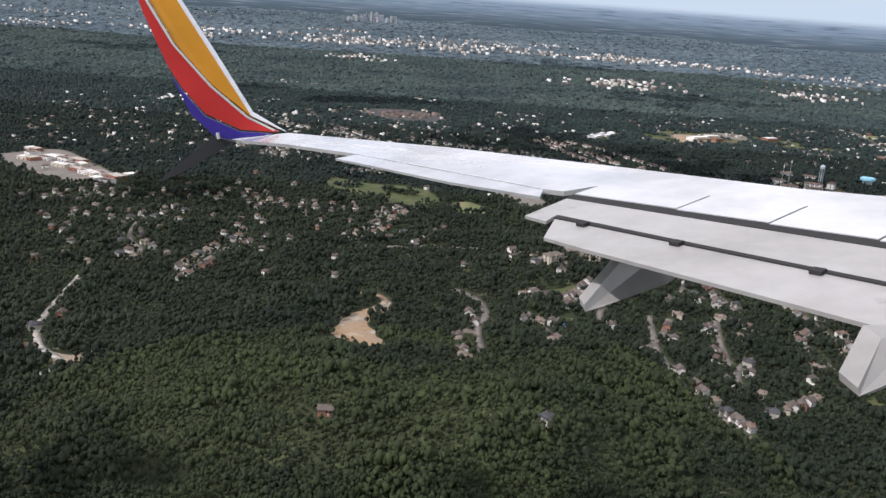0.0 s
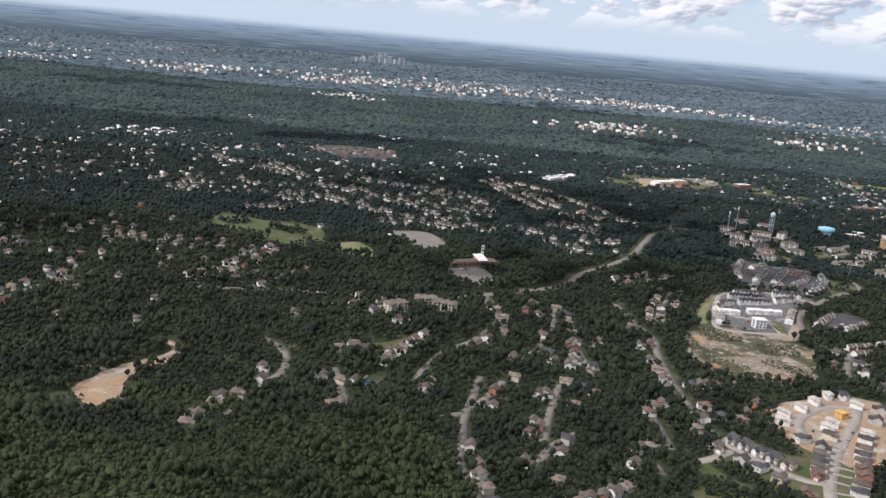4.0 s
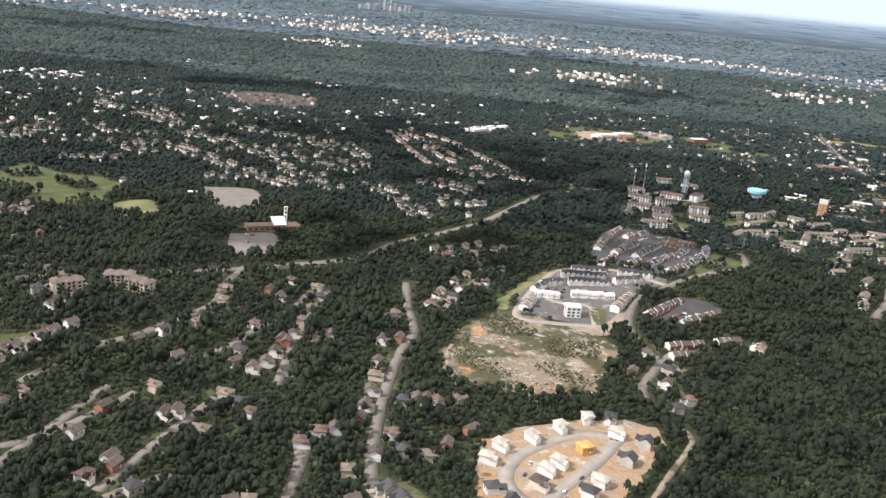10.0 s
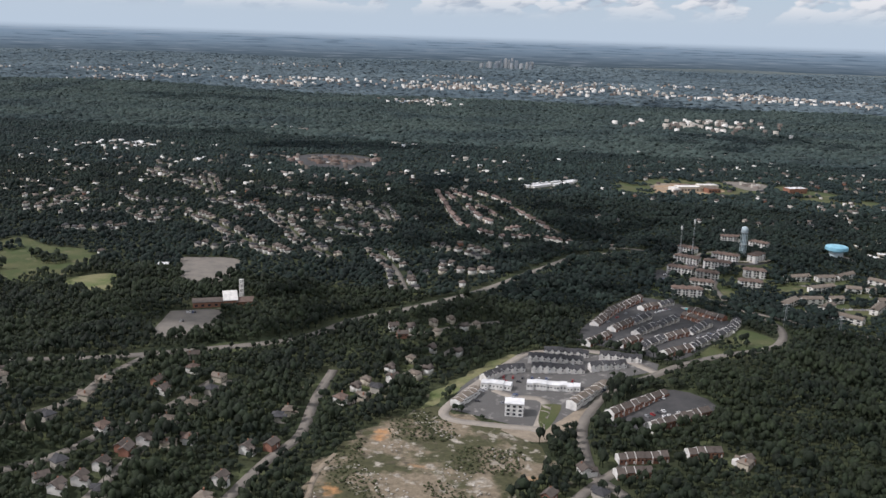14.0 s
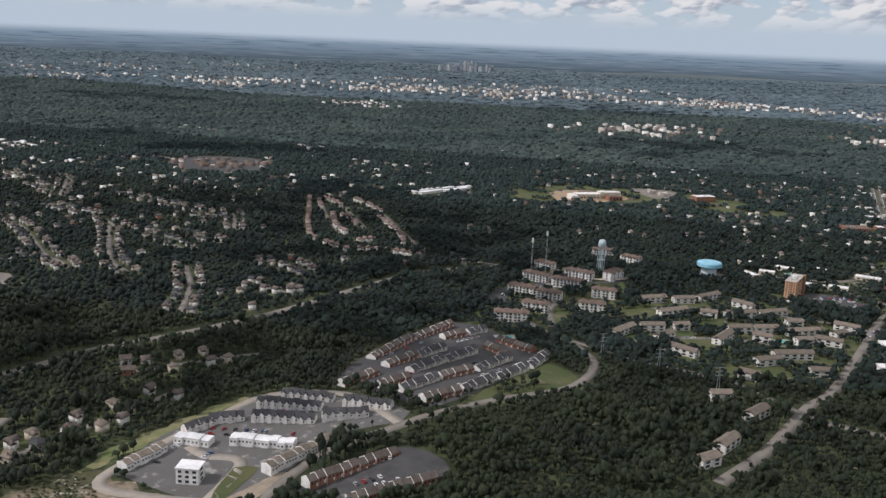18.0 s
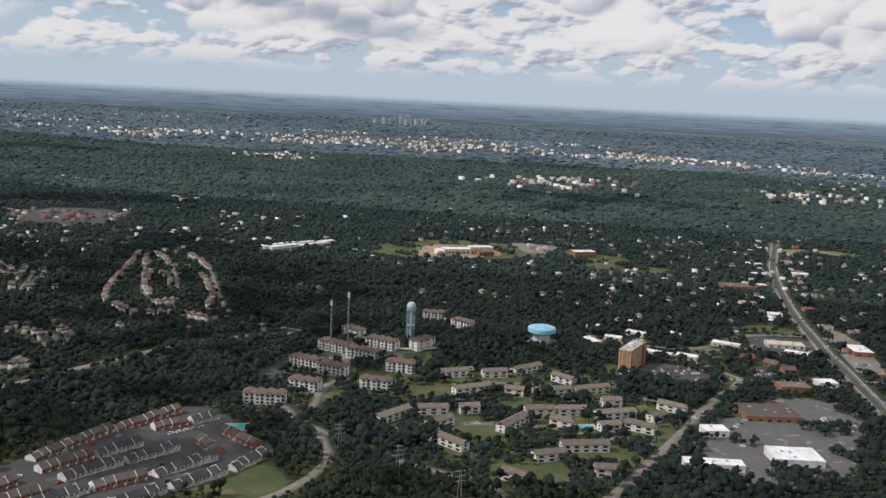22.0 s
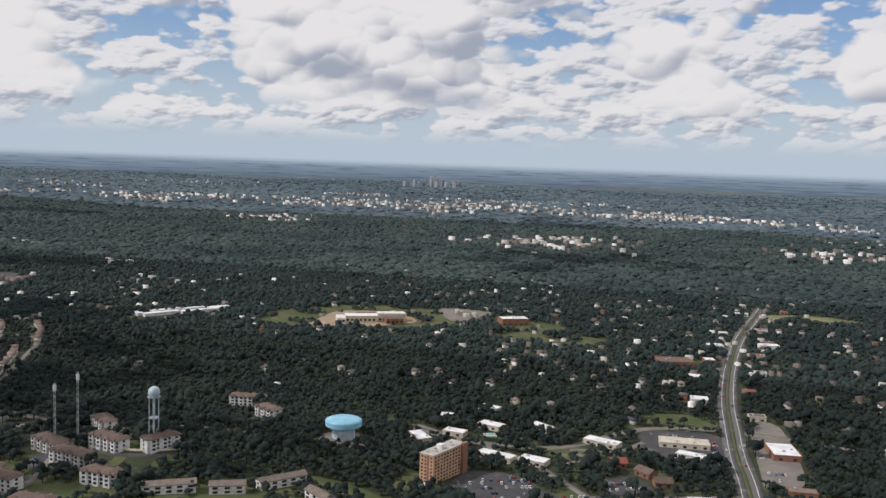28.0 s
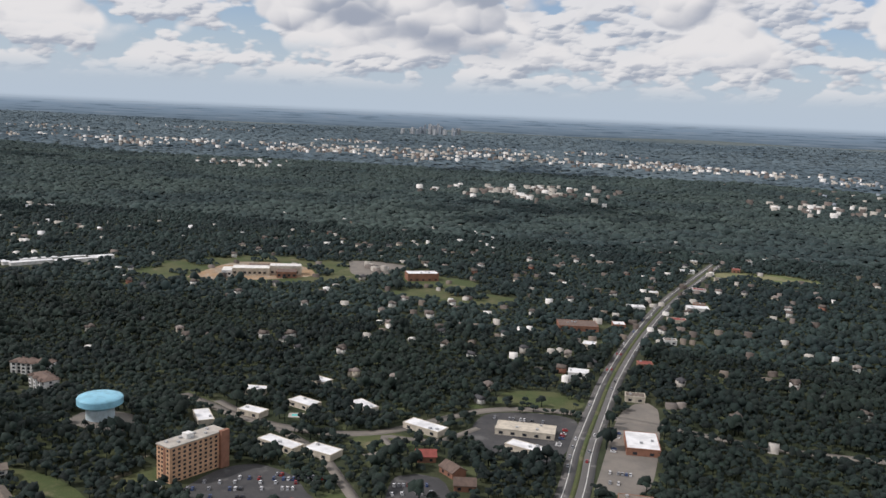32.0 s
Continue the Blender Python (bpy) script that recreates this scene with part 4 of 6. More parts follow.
for a, b in (((374, 843), (384, 884)), ((385, 886), (398, 920)), ((385, 832), (395, 852)), ((396, 853), (405, 872)), ((400, 893), (410, 905)), ((411, 907), (419, 918)), ((373, 800), (384, 820)), ((391, 800), (401, 815)),
             ((399, 826), (410, 848)), ((411, 850), (422, 872)), ((402, 797), (414, 818)), ((415, 820), (427, 836)), ((429, 839), (441, 866)), ((415, 788), (428, 803)), ((429, 805), (440, 826)), ((441, 829), (452, 852)),
             ((453, 856), (459, 880)), ((427, 884), (440, 872)), ((431, 900), (452, 886))):
    row(a, b, BRICK if (a[0] * 7) % 3 else SIDINGS[2], ROOFS[0] if (a[0] * 7) % 3 else ROOFS[1], BROWN_ROW if (a[0] * 7) % 3 else "grey-sided townhouse row with dark shingle roofs", 4.0)
for a, b in (((328, 731), (343, 731)), ((350, 735), (376, 737))):
    row(a, b, WHITE, WHITE_ROOF, "white modern townhouse row with flat pale roofs", 3.4, 5.4, 2.9, 0.25, True)
for a, b in (((321, 703), (327, 722)), ((374, 714), (388, 746))):
    row(a, b, WHITE, ROOFS[3], "white townhouse row with pale grey roofs", 3.4, 5.2, 2.8, 0.8)
for a, b in (((332, 750), (345, 757)), ((349, 757), (376, 760)), ((345, 771), (374, 773)), ((378, 762), (396, 770)), ((352, 782), (376, 783)), ((382, 779), (404, 778)), ((327, 738), (334, 749))):
    row(a, b, SIDINGS[0], ROOFS[1], "white townhouse row with charcoal roofs and small front gables", 3.4, 5.0, 2.5, 1.7, False)
for a, b in (((392, 708), (416, 741)), ((410, 700), (436, 727)), ((398, 668), (418, 676)), ((426, 681), (440, 687)), ((398, 655), (412, 661)), ((446, 678), (452, 684))):
    row(a, b, BRICK, ROOFS[0], "brick townhouse row with brown gabled roofs", 3.8, 5.4, 2.3, 1.5, True)
hall = thing("apartment_house", "white modern apartment house with a glass corner", "apartments", "", 349, 703, 8)
hall.scale = (0.85, 0.85, 0.68)
part("wall", box(-5, -4, -1, 5, 4, 9), WHITE, hall)
part("roof", box(-5.3, -4.3, 9, 5.3, 4.3, 9.5), WHITE_ROOF, hall)
for z in (1, 3.8, 6.6):
    for x in (-3.2, 0, 3.2):
        window(hall, x, -4, z, 1.6, 1.5, 0, -1)
    window(hall, -5, 0, z, 3, 1.6, 1, 0)
    window(hall, 5, 0, z, 3, 1.6, 1, 0)
clear_disc(349, 703, 9)

# ---- apartment blocks ----


def apartment(w, d, storeys, siding, roof, label, bays=3):
    t = thing("apartment_block", label, "apartments", "apartment blocks")
    e = storeys * 1.8
    part("wall", box(-w / 2, -d / 2, -2, w / 2, d / 2, e), siding, t)
    part("roof", hip(w, d, e, 1.5, 0.4) if storeys > 2 else gable(w, d, e, 1.4, 0.35), roof, t)
    for i in range(bays):
        x = (i - (bays - 1) / 2) * w / bays
        for s in (-1, 1):
            if storeys < 3:
                for z in range(storeys):
                    window(t, x, s * d / 2, z * 1.7 + 0.4, 2.2, 1.0, 0, s)
                continue
            b = box(x - 1.5, s * d / 2 - 1.0, -2, x + 1.5, s * d / 2 + 1.0, e)
            part("bay", b, siding, t)
            b = hip(3.0, 2.4, e - 0.02, 1.2, 0.3)
            bmesh.ops.transform(b, matrix=Matrix.Translation((x, s * d / 2, 0.05)), verts=b.verts)
            part("bay_roof", b, roof, t)
            for z in range(storeys):
                window(t, x, s * (d / 2 + 1.0), z * 1.8 + 0.5, 1.5, 1.0, 0, s)
                if storeys > 2:
                    window(t, x + w / bays * 0.42, s * d / 2, z * 1.8 + 0.25, 1.4, 1.2, 0, s, name="balcony_door")
    for z in range(storeys):
        for s in (-1, 1):
            window(t, s * w / 2, 0, z * 1.8 + 0.5, 1.3, 1.0, 1, 0)
    return t


PALE = [apartment(w, 6.8, 3, WHITE, ROOFS[2], "cream three-storey apartment block with a brown hipped roof", 4 if w > 19 else 3) for w in (21, 17)]
for x, y, turn, k in ((432, 1061, -22, 0), (455, 1046, -12, 0), (433, 1101, -35, 1), (462, 1064, -18, 0), (427, 1024, -16, 0), (446, 1014, -14, 1), (441, 980, -7, 1), (476, 995, 1, 1), (482, 1030, -2, 1), (430, 950, 7, 0), (486, 1069, 60, 1), (474, 1181, 8, 0), (497, 1161, -30, 1)):
    put(PALE[k], x, y, turn, 9)
    clear_disc(x - 5, y - 8, 4.5)
    clear_disc(x + 5, y - 8, 4.5)
GARDENS = [apartment(w, 5.6, 2, SIDINGS[0], ROOFS[3], "cream two-storey garden apartment block with a tan roof", n) for w, n in ((22, 5), (15, 3), (10.5, 2))]
for x, y, turn, k in ((513, 1032, 32, 0), (535, 1042, 25, 1), (552, 1059, 50, 0), (575, 1047, -35, 1), (527, 1006, 38, 0), (550, 1011, 0, 2), (570, 1018, 28, 0), (591, 1030, 33, 0), (514, 962, 20, 1), (531, 970, 27, 2), (566, 979, 20, 1), (582, 985, 20, 1), (604, 987, 27, 0),
                      (602, 1009, 20, 2), (634, 1011, -23, 1), (625, 990, 44, 2), (601, 965, 26, 2)):
    put(GARDENS[k], x, y, turn, 6)
    clear_disc(x - 4, y - 6, 4)
    clear_disc(x + 4, y - 6, 4)
for x, y, turn, k in ((616, 970, -19, 1), (578, 964, -16, 2), (521, 943, 56, 1), (555, 954, 65, 0), (546, 851, 19, 2), (561, 834, 56, 1), (545, 795, 61, 1), (536, 775, 44, 2), (529, 919, -32, 0), (563, 887, -20, 2), (590, 932, 19, 0), (497, 946, 60, 0), (575, 915, 30, 1), (600, 905, 10, 2)):
    put(GARDENS[k], x, y, turn, 6)
    clear_disc(x, y - 6, 4.5)

# ---- tower block ----
tower = thing("tower_block", "eight-storey tan brick tower block with a flat roof", "building", "", 614.5, 1099.5, 70)
tower.scale = (1, 1, 0.8)
part("wall", box(-13, -3.8, -2, 13, 3.8, 17), TAN, tower)
part("parapet", box(-13.2, -4.0, 17, 13.2, 4.0, 17.5), CONCRETE, tower)
part("lift_house", box(-3.5, -1.5, 17.5, -0.5, 1.5, 20), WHITE, tower, "white lift house on the roof")
part("brick_fin", box(9.5, -5.2, -2, 13.4, -3.7, 18.2), BRICK, tower, "tall red-brick end bay")
part("gable_band", box(-13.15, -1.4, -2, -12.9, -0.2, 17), BRICK, tower)
for k in range(7):
    part("roof_unit", box(-11 + 3.1 * k, 1.0 - (k % 2) * 3, 17.5, -10 + 3.1 * k, 2.0 - (k % 2) * 3, 18.3), STEEL, tower)
for z in range(8):
    for k in range(9):
        for s in (-1, 1):
            window(tower, -11.2 + 2.4 * k, s * 3.8, 0.7 + 2.05 * z, 1.1, 1.05, 0, s)
    for y in (-2.6, 0.6, 2.4):
        window(tower, -13, y, 0.7 + 2.05 * z, 0.9, 1.05, 1, 0)
for k in range(-3, 4):
    clear_disc(614.5 + k * 4 * 0.34, 1099.5 + k * 4 * 0.94, 7.5)
hut = thing("canopy_building", "small white vaulted canopy beside the tower block", "canopy", "", 611, 1079, 20)
part("roof", tube(2.6, 2.6, 0, 5.5, 16), WHITE, hut).matrix_basis = pose(-2.7, 0, 0.6, 0, 90, 0)

# ---- water tanks and masts ----
wt = thing("water_tower", "pale blue-white water tower on steel legs", "water tower", "", 476, 1079)
wt.scale = (0.84, 0.84, 0.96)
bm = bmesh.new()
bmesh.ops.create_uvsphere(bm, u_segments=24, v_segments=16, radius=3.4, matrix=Matrix.Translation((0, 0, 23)))
for v in bm.verts:
    v.co.z = 23 + max(-2.4, min(2.9, (v.co.z - 23) * 0.95))
part("tank", bm, PALE_BLUE, wt)
part("riser", tube(0.7, 0.7, -2, 21, 10), PALE_BLUE, wt)
for k in range(6):
    a = k * math.pi / 3
    part("leg", tube(0.28, 0.24, -2, 22.5, 8, x=3.0 * math.cos(a), y=3.0 * math.sin(a)), PALE_BLUE, wt)
part("walkway", tube(3.7, 3.7, 20.6, 20.9, 24), STEEL, wt)
part("brace_ring", tube(3.1, 3.1, 10, 10.2, 12), STEEL, wt)

tank = thing("water_tank", "wide sky-blue water reservoir tank with a domed roof", "water tank", "", 556, 1124)
part("pedestal", tube(5.8, 5.8, -3, 6.2, 36), PALE_BLUE, tank, "pale round pedestal")
part("bowl", tube(5.8, 9.3, 4.8, 6.6, 40), BLUE, tank)
part("shell", tube(9.3, 9.3, 6.6, 9.0, 40), BLUE, tank)
bm = bmesh.new()
bmesh.ops.create_uvsphere(bm, u_segments=36, v_segments=12, radius=9.3, matrix=Matrix.Translation((0, 0, 9.0)) @ Matrix.Diagonal((1, 1, 0.17, 1)))
part("dome", bm, BLUE, tank)
clear_disc(556, 1124, 13)
patch("tank_yard", [(546, 1114), (545, 1132), (565, 1136), (574, 1126), (566, 1112)], STREET, "paved yard round the water tank", "yard", 0.12)
for x, y, top in ((436, 1076, 34), (426, 1072, 30)):
    m = thing("radio_mast", "thin white radio mast with bracing", "mast", "radio masts", x, y)
    for k in range(3):
        part("leg", tube(0.16, 0.1, -1, top, 5, x=0.45 * math.cos(k * 2.1), y=0.45 * math.sin(k * 2.1)), STEEL, m)
    for z in range(2, top, 3):
        part("brace", tube(0.6, 0.6, z, z + 0.15, 6), STEEL, m)
    part("antenna", tube(0.8, 0.8, top - 4, top - 1, 8), WHITE, m)

for x, y in ((517, 872), (488, 888), (545, 855)):
    m = thing("power_pylon", "grey lattice power pylon above the trees", "pylon", "power pylons", x, y, 30)
    for sx in (-1, 1):
        part("leg", solid([(sx * 1.0 + dx, dy, -1) for dx, dy in ((-0.1, -0.1), (0.1, -0.1), (0.1, 0.1), (-0.1, 0.1))] + [(sx * 0.25 + dx, dy, 15) for dx, dy in ((-0.1, -0.1), (0.1, -0.1), (0.1, 0.1), (-0.1, 0.1))],
                          [(0, 1, 5, 4), (1, 2, 6, 5), (2, 3, 7, 6), (3, 0, 4, 7), (4, 5, 6, 7)]), STEEL, m)
    for z in (10.5, 12.5, 14.5):
        part("cross_arm", box(-2.2, -0.08, z, 2.2, 0.08, z + 0.16), STEEL, m)
wall_line = smooth_line([(452, 1090), (458, 1068), (474, 1060), (492, 1066), (500, 1078)], 3)
strip("retaining_wall", wall_line, 0.6, SIDINGS[1], 1.6, "curved tan retaining wall below the water tower", "wall", 0.5)
strip("drive", wall_line + np.array((-3, -3.5)), 3.6, ASPHALT, 0.15, "dark drive curving round the knoll", "road", 0.4)

# ---- low roofs: shops, schools, halls ----


def flat_hall(x, y, w, d, h, turn, wall, roof, label, name="low_building", category="building", units=True, parent_group=""):
    t = thing(name, label, category, parent_group, x, y, turn)
    part("wall", box(-w / 2, -d / 2, -1.5, w / 2, d / 2, h), wall, t)
    part("roof", box(-w / 2 + 0.25, -d / 2 + 0.25, h, w / 2 - 0.25, d / 2 - 0.25, h + 0.3), roof, t)
    rim = box(-w / 2 - 0.1, -d / 2 - 0.1, h - 0.1, w / 2 + 0.1, -d / 2 + 0.25, h + 0.42)
    for b in ((-w / 2 - 0.1, d / 2 - 0.25, w / 2 + 0.1, d / 2 + 0.1), (-w / 2 - 0.1, -d / 2 + 0.25, -w / 2 + 0.25, d / 2 - 0.25), (w / 2 - 0.25, -d / 2 + 0.25, w / 2 + 0.1, d / 2 - 0.25)):
        box(b[0], b[1], h - 0.1, b[2], b[3], h + 0.42, rim)
    part("parapet", rim, wall, t)
    n = max(2, int(w / 5))
    for k in range(n):
        for s in (-1, 1):
            window(t, (k - (n - 1) / 2) * w / n, s * d / 2, 0.6, 1.8, 1.2, 0, s)
    if units:
        r = random.Random(int(x * 3 + y))
        for _ in range(1 + int(w * d / 120)):
            ux, uy = r.uniform(-w * 0.4, w * 0.4), r.uniform(-d * 0.35, d * 0.35)
            part("roof_unit", box(ux - 0.6, uy - 0.5, h + 0.3, ux + 0.6, uy + 0.5, h + 1.0), STEEL, t)
    c, s = math.cos(radians(turn)), math.sin(radians(turn))
    for i in range(-2, 3):
        for j in (-1, 0, 1):
            clear_disc(x + c * i * w / 4 - s * j * d / 3, y + s * i * w / 4 + c * j * d / 3, 4.5)
    return t


OFFICE = "low white-roofed office building among trees"
for x, y, w, d, turn in ((589, 1150, 15, 7, -50), (590, 1196, 11, 7, 10), (604, 1167, 12, 7, -10), (620, 1187, 14, 8, -20), (647, 1194, 14, 7, -35), (682, 1178, 19, 8, -20), (633, 1136, 19, 7, -18), (652, 1135, 14, 8, -15), (729, 1170, 18, 7, -18), (612, 1222, 12, 7, -20)):
    flat_hall(x, y, w, d, 2.4, turn, SIDINGS[1], WHITE_ROOF, OFFICE, "office_building", "office", True, "white-roofed offices")
flat_hall(724, 1192, 26, 11, 2.6, 5, SIDINGS[1], SIDINGS[1], "beige flat-roofed shop building", "shop_building", "shop")
flat_hall(774, 1194, 14, 21, 3, 8, BRICK, WHITE_ROOF, "white-roofed shop beside the highway", "shop_building", "shop")
flat_hall(734, 1291, 11, 9, 2.8, 5, WHITE, WHITE_ROOF, "small white roadside shop building", "shop_building", "shop")
flat_hall(684, 1020, 30, 20, 3.2, 12, BRICK, ROOFS[0], "brown flat-roofed supermarket in a pale car park", "supermarket", "shop")
flat_hall(684, 950, 22, 16, 3.4, 10, WHITE, WHITE_ROOF, "large white-roofed warehouse store", "warehouse_store", "shop")
flat_hall(646, 928, 26, 7, 3, 8, WHITE, WHITE_ROOF, "long white-roofed shop row", "shop_building", "shop")
flat_hall(652, 978, 12, 9, 3, 15, WHITE, WHITE_ROOF, "small white-roofed shop in a car park", "shop_building", "shop")
flat_hall(709, 1083, 18, 11, 3, 12, BRICK, ROOFS[3], "brown brick shop building", "shop_building", "shop")
flat_hall(718, 1405, 26, 18, 3.2, 15, BRICK, ROOFS[2], "large brown-roofed store beside the highway", "shop_building", "shop")
flat_hall(795, 1500, 16, 10, 3.2, 10, WHITE, WHITE_ROOF, "white flat-roofed shop by the highway", "shop_building", "shop")
r = random.Random(5)
for k in range(22):
    y = 1100 + k * 32
    s = 1 if k % 2 else -1
    x = float(np.interp(y, HWY[:, 1], HWY[:, 0])) + s * r.uniform(14, 26)
    if free(x, y, 14) and abs(y - 1222) > 12 and not (700 < x < 745 and 1150 < y < 1220) and not (755 < x < 785 and 1175 < y < 1215):
        flat_hall(x, y, r.uniform(7, 13), r.uniform(6, 10), 2.8, r.uniform(-5, 15), (WHITE, BRICK, SIDINGS[1])[k % 3], (WHITE_ROOF, ROOFS[3], WHITE_ROOF, RED_ROOF)[k % 4], "small roadside shop with a flat roof", "shop_building", "shop", True, "roadside shops")
        homes.append((x, y))
for x, y, turn, w in ((692, 1146, 20, 8), (706, 1136, -40, 9), (714, 1124, 15, 8)):
    red = thing("gabled_house", "low brick house with a dull red gabled roof" if x < 700 else "low brick house with a brown gabled roof", "house", "", x, y, turn)
    part("wall", gable_walls(w, 6.4, 2.4, 1.9), BRICK, red)
    part("roof", gable(w, 6.4, 2.4, 1.9), RED_ROOF if x < 700 else ROOFS[2], red)
    for s in (-1, 1):
        window(red, -2, s * 3.2, 0.6, 1.2, 1.1, 0, s)
        window(red, 2, s * 3.2, 0.6, 1.2, 1.1, 0, s)
    clear_disc(x, y, 9)
school = thing("school", "sprawling beige school with red-brown brick wings", "school", "", 448, 1482, 25)
for x0, y0, x1, y1, h, mat in ((-26, -8, 4, 6, 6, SIDINGS[1]), (4, -4, 30, 8, 7.5, SIDINGS[1]), (-14, 6, 10, 20, 5, BRICK), (10, -18, 26, -4, 5, BRICK), (-34, -14, -26, 4, 5, SIDINGS[0])):
    part("wing", box(x0, y0, -2, x1, y1, h), mat, school)
    part("roof", box(x0 + 0.3, y0 + 0.3, h, x1 - 0.3, y1 - 0.3, h + 0.3), SIDINGS[0] if mat is not BRICK else ROOFS[2], school)
    for k in range(int((x1 - x0) / 4)):
        window(school, x0 + 2 + 4 * k, y0, 1.5, 2.2, 1.8, 0, -1)
college = thing("long_school", "long white-roofed school in zigzag wings", "school", "", 274, 1450, 58)
college.scale = (1.0, 1.0, 0.6)
for k, (x0, y0, x1, y1) in enumerate(((-42, -4, -8, 3), (-8, -9, 30, -3), (-30, 8, 0, 14), (24, -3, 44, 4), (-46, 3, -40, 14), (0, 5, 22, 10))):
    part("wing", box(x0, y0, -2, x1, y1, 4.5), WHITE, college)
    part("roof", box(x0 - 0.4, y0 - 0.4, 4.5, x1 + 0.4, y1 + 0.4, 4.9), WHITE_ROOF, college)
for k in range(-9, 10):
    clear_disc(276 + k * 5 * 0.53, 1444 + k * 5 * 0.85, 13)
church = thing("church", "low brick church with a broad pale sanctuary roof", "church", "", 143, 815, 30)
part("wing", box(-18, -5, -2, 1, 5, 3.2), BRICK, church)
part("wing_roof", box(-18.4, -5.4, 3.2, 1.0, 5.4, 3.5), ROOFS[0], church)
part("hall", box(9, -6, -2, 20, 5, 2.8), BRICK, church)
part("hall_roof", hip(11, 11, 2.8, 1.6), ROOFS[2], church).location = (14, -0.5, 0)
part("sanctuary", solid([(1, -5, -2), (9, -5, -2), (9, 5, -2), (1, 5, -2), (1, -5, 3.9), (9, -5, 3.9), (9, 5, 6.9), (1, 5, 6.9)], [(3, 2, 1, 0), (4, 5, 6, 7), (0, 1, 5, 4), (1, 2, 6, 5), (2, 3, 7, 6), (3, 0, 4, 7)]), BRICK, church)
part("sanctuary_roof", solid([(0.4, -5.6, 4.2), (9.6, -5.6, 4.2), (9.6, 5.6, 7.5), (0.4, 5.6, 7.5), (0.4, -5.6, 3.8), (9.6, -5.6, 3.8), (9.6, 5.6, 7.1), (0.4, 5.6, 7.1)], [(0, 1, 2, 3), (7, 6, 5, 4), (0, 4, 5, 1), (1, 5, 6, 2), (2, 6, 7, 3), (3, 7, 4, 0)]), SIDINGS[0], church, "cream slanting roof")
for k in range(5):
    window(church, -16 + 4 * k, -5, 0.8, 1.8, 1.3, 0, -1)
steeple = thing("bell_tower", "slim open white bell tower beside the church", "bell tower", "", 149, 830)
for sx in (-0.9, 0.9):
    for sy in (-0.9, 0.9):
        part("post", box(sx - 0.2, sy - 0.2, -2, sx + 0.2, sy + 0.2, 13), WHITE, steeple)
for z in range(1, 14, 3):
    part("crossbar", box(-1.1, -1.1, z, 1.1, 1.1, z + 0.25), WHITE, steeple)
for x, y in ((130, 808), (137, 811), (145, 816), (155, 822), (149, 830)):
    clear_disc(x, y, 9)
flat_hall(572, 1522, 26, 14, 6, 30, BRICK, WHITE_ROOF, "second brick school with a white roof", "school_hall", "school")
flat_hall(62, 881, 7, 6, 4, 20, WHITE, WHITE_ROOF, "small white shed beside the empty lot", "shed", "shed", False)
LODGE = apartment(15, 6.5, 3, SIDINGS[1], ROOFS[3], "cream three-storey lodge with a tan hipped roof", 3)
for x, y, turn in ((110, 642, 14), (123, 637, -20), (92, 622, 40)):
    put(LODGE, x, y, turn, 8)
r = random.Random(8)
for k in range(22):
    x, y = -440 + 7 * k + r.uniform(-5, 5), 960 - 5.6 * k + r.uniform(-24, 24)
    flat_hall(x, y, r.uniform(9, 22), r.uniform(7, 12), 3.5, r.uniform(-40, -20), (SIDINGS[1], BRICK, WHITE)[k % 3], (WHITE_ROOF, CONCRETE, ROOFS[2])[k % 3], "flat-roofed shopping centre building", "shopping_centre", "shop", False, "shopping centre")
for k, (x, y) in enumerate([(29, 528), (33, 510), (22, 419), (23, 434), (22, 461), (22, 474), (27, 483), (63, 523), (75, 473), (79, 480), (74, 567), (95, 560)]):
    put(HOUSES[(0, 0, 1, 0, 1, 0, 1, 0, 1, 0, 1, 0)[k]], x, y, facing(x, y) + 180 * (k % 2), 3.4)
for k, (x, y) in enumerate(((66, 562), (73, 564), (80, 562), (92, 549), (95, 555), (98, 562), (101, 567), (104, 573), (107, 578), (112, 586), (72, 520), (80, 519))):
    put(HOUSES[(1, 0, 0, 0, 1, 0)[k % 6]], x, y, (20 if k < 3 else 62) + k % 3 * 4, 3.4)
for k, (x, y) in enumerate(((65, 656), (80, 640), (117, 648), (64, 630), (79, 617), (95, 601), (100, 610), (-31, 699), (-9, 687), (-11, 674), (-45, 775), (-31, 765), (-32, 789), (-24, 797), (-18, 717), (-1, 709), (6, 725), (14, 740))):
    put(HOUSES[(0, 1, 2, 0, 3)[k % 5]], x, y, facing(x, y) + k * 3, 3.4)
patch("lawn", [(75, 562), (91, 562), (99, 570), (110, 580), (105, 584), (89, 574), (74, 570)], GRASS, "green slope above the tennis court", "lawn", 0.1)
patch("parking_lot", [(73, 626), (85, 638), (100, 632), (100, 617)], STREET, "grey lot between the cream lodges", "parking lot", 0.12)
for x, y in ((386, 653), (375, 629), (394, 635), (390, 618), (398, 602), (391, 592), (88, 530), (84, 522), (92, 534)):
    clear_disc(x, y - 2, 6)
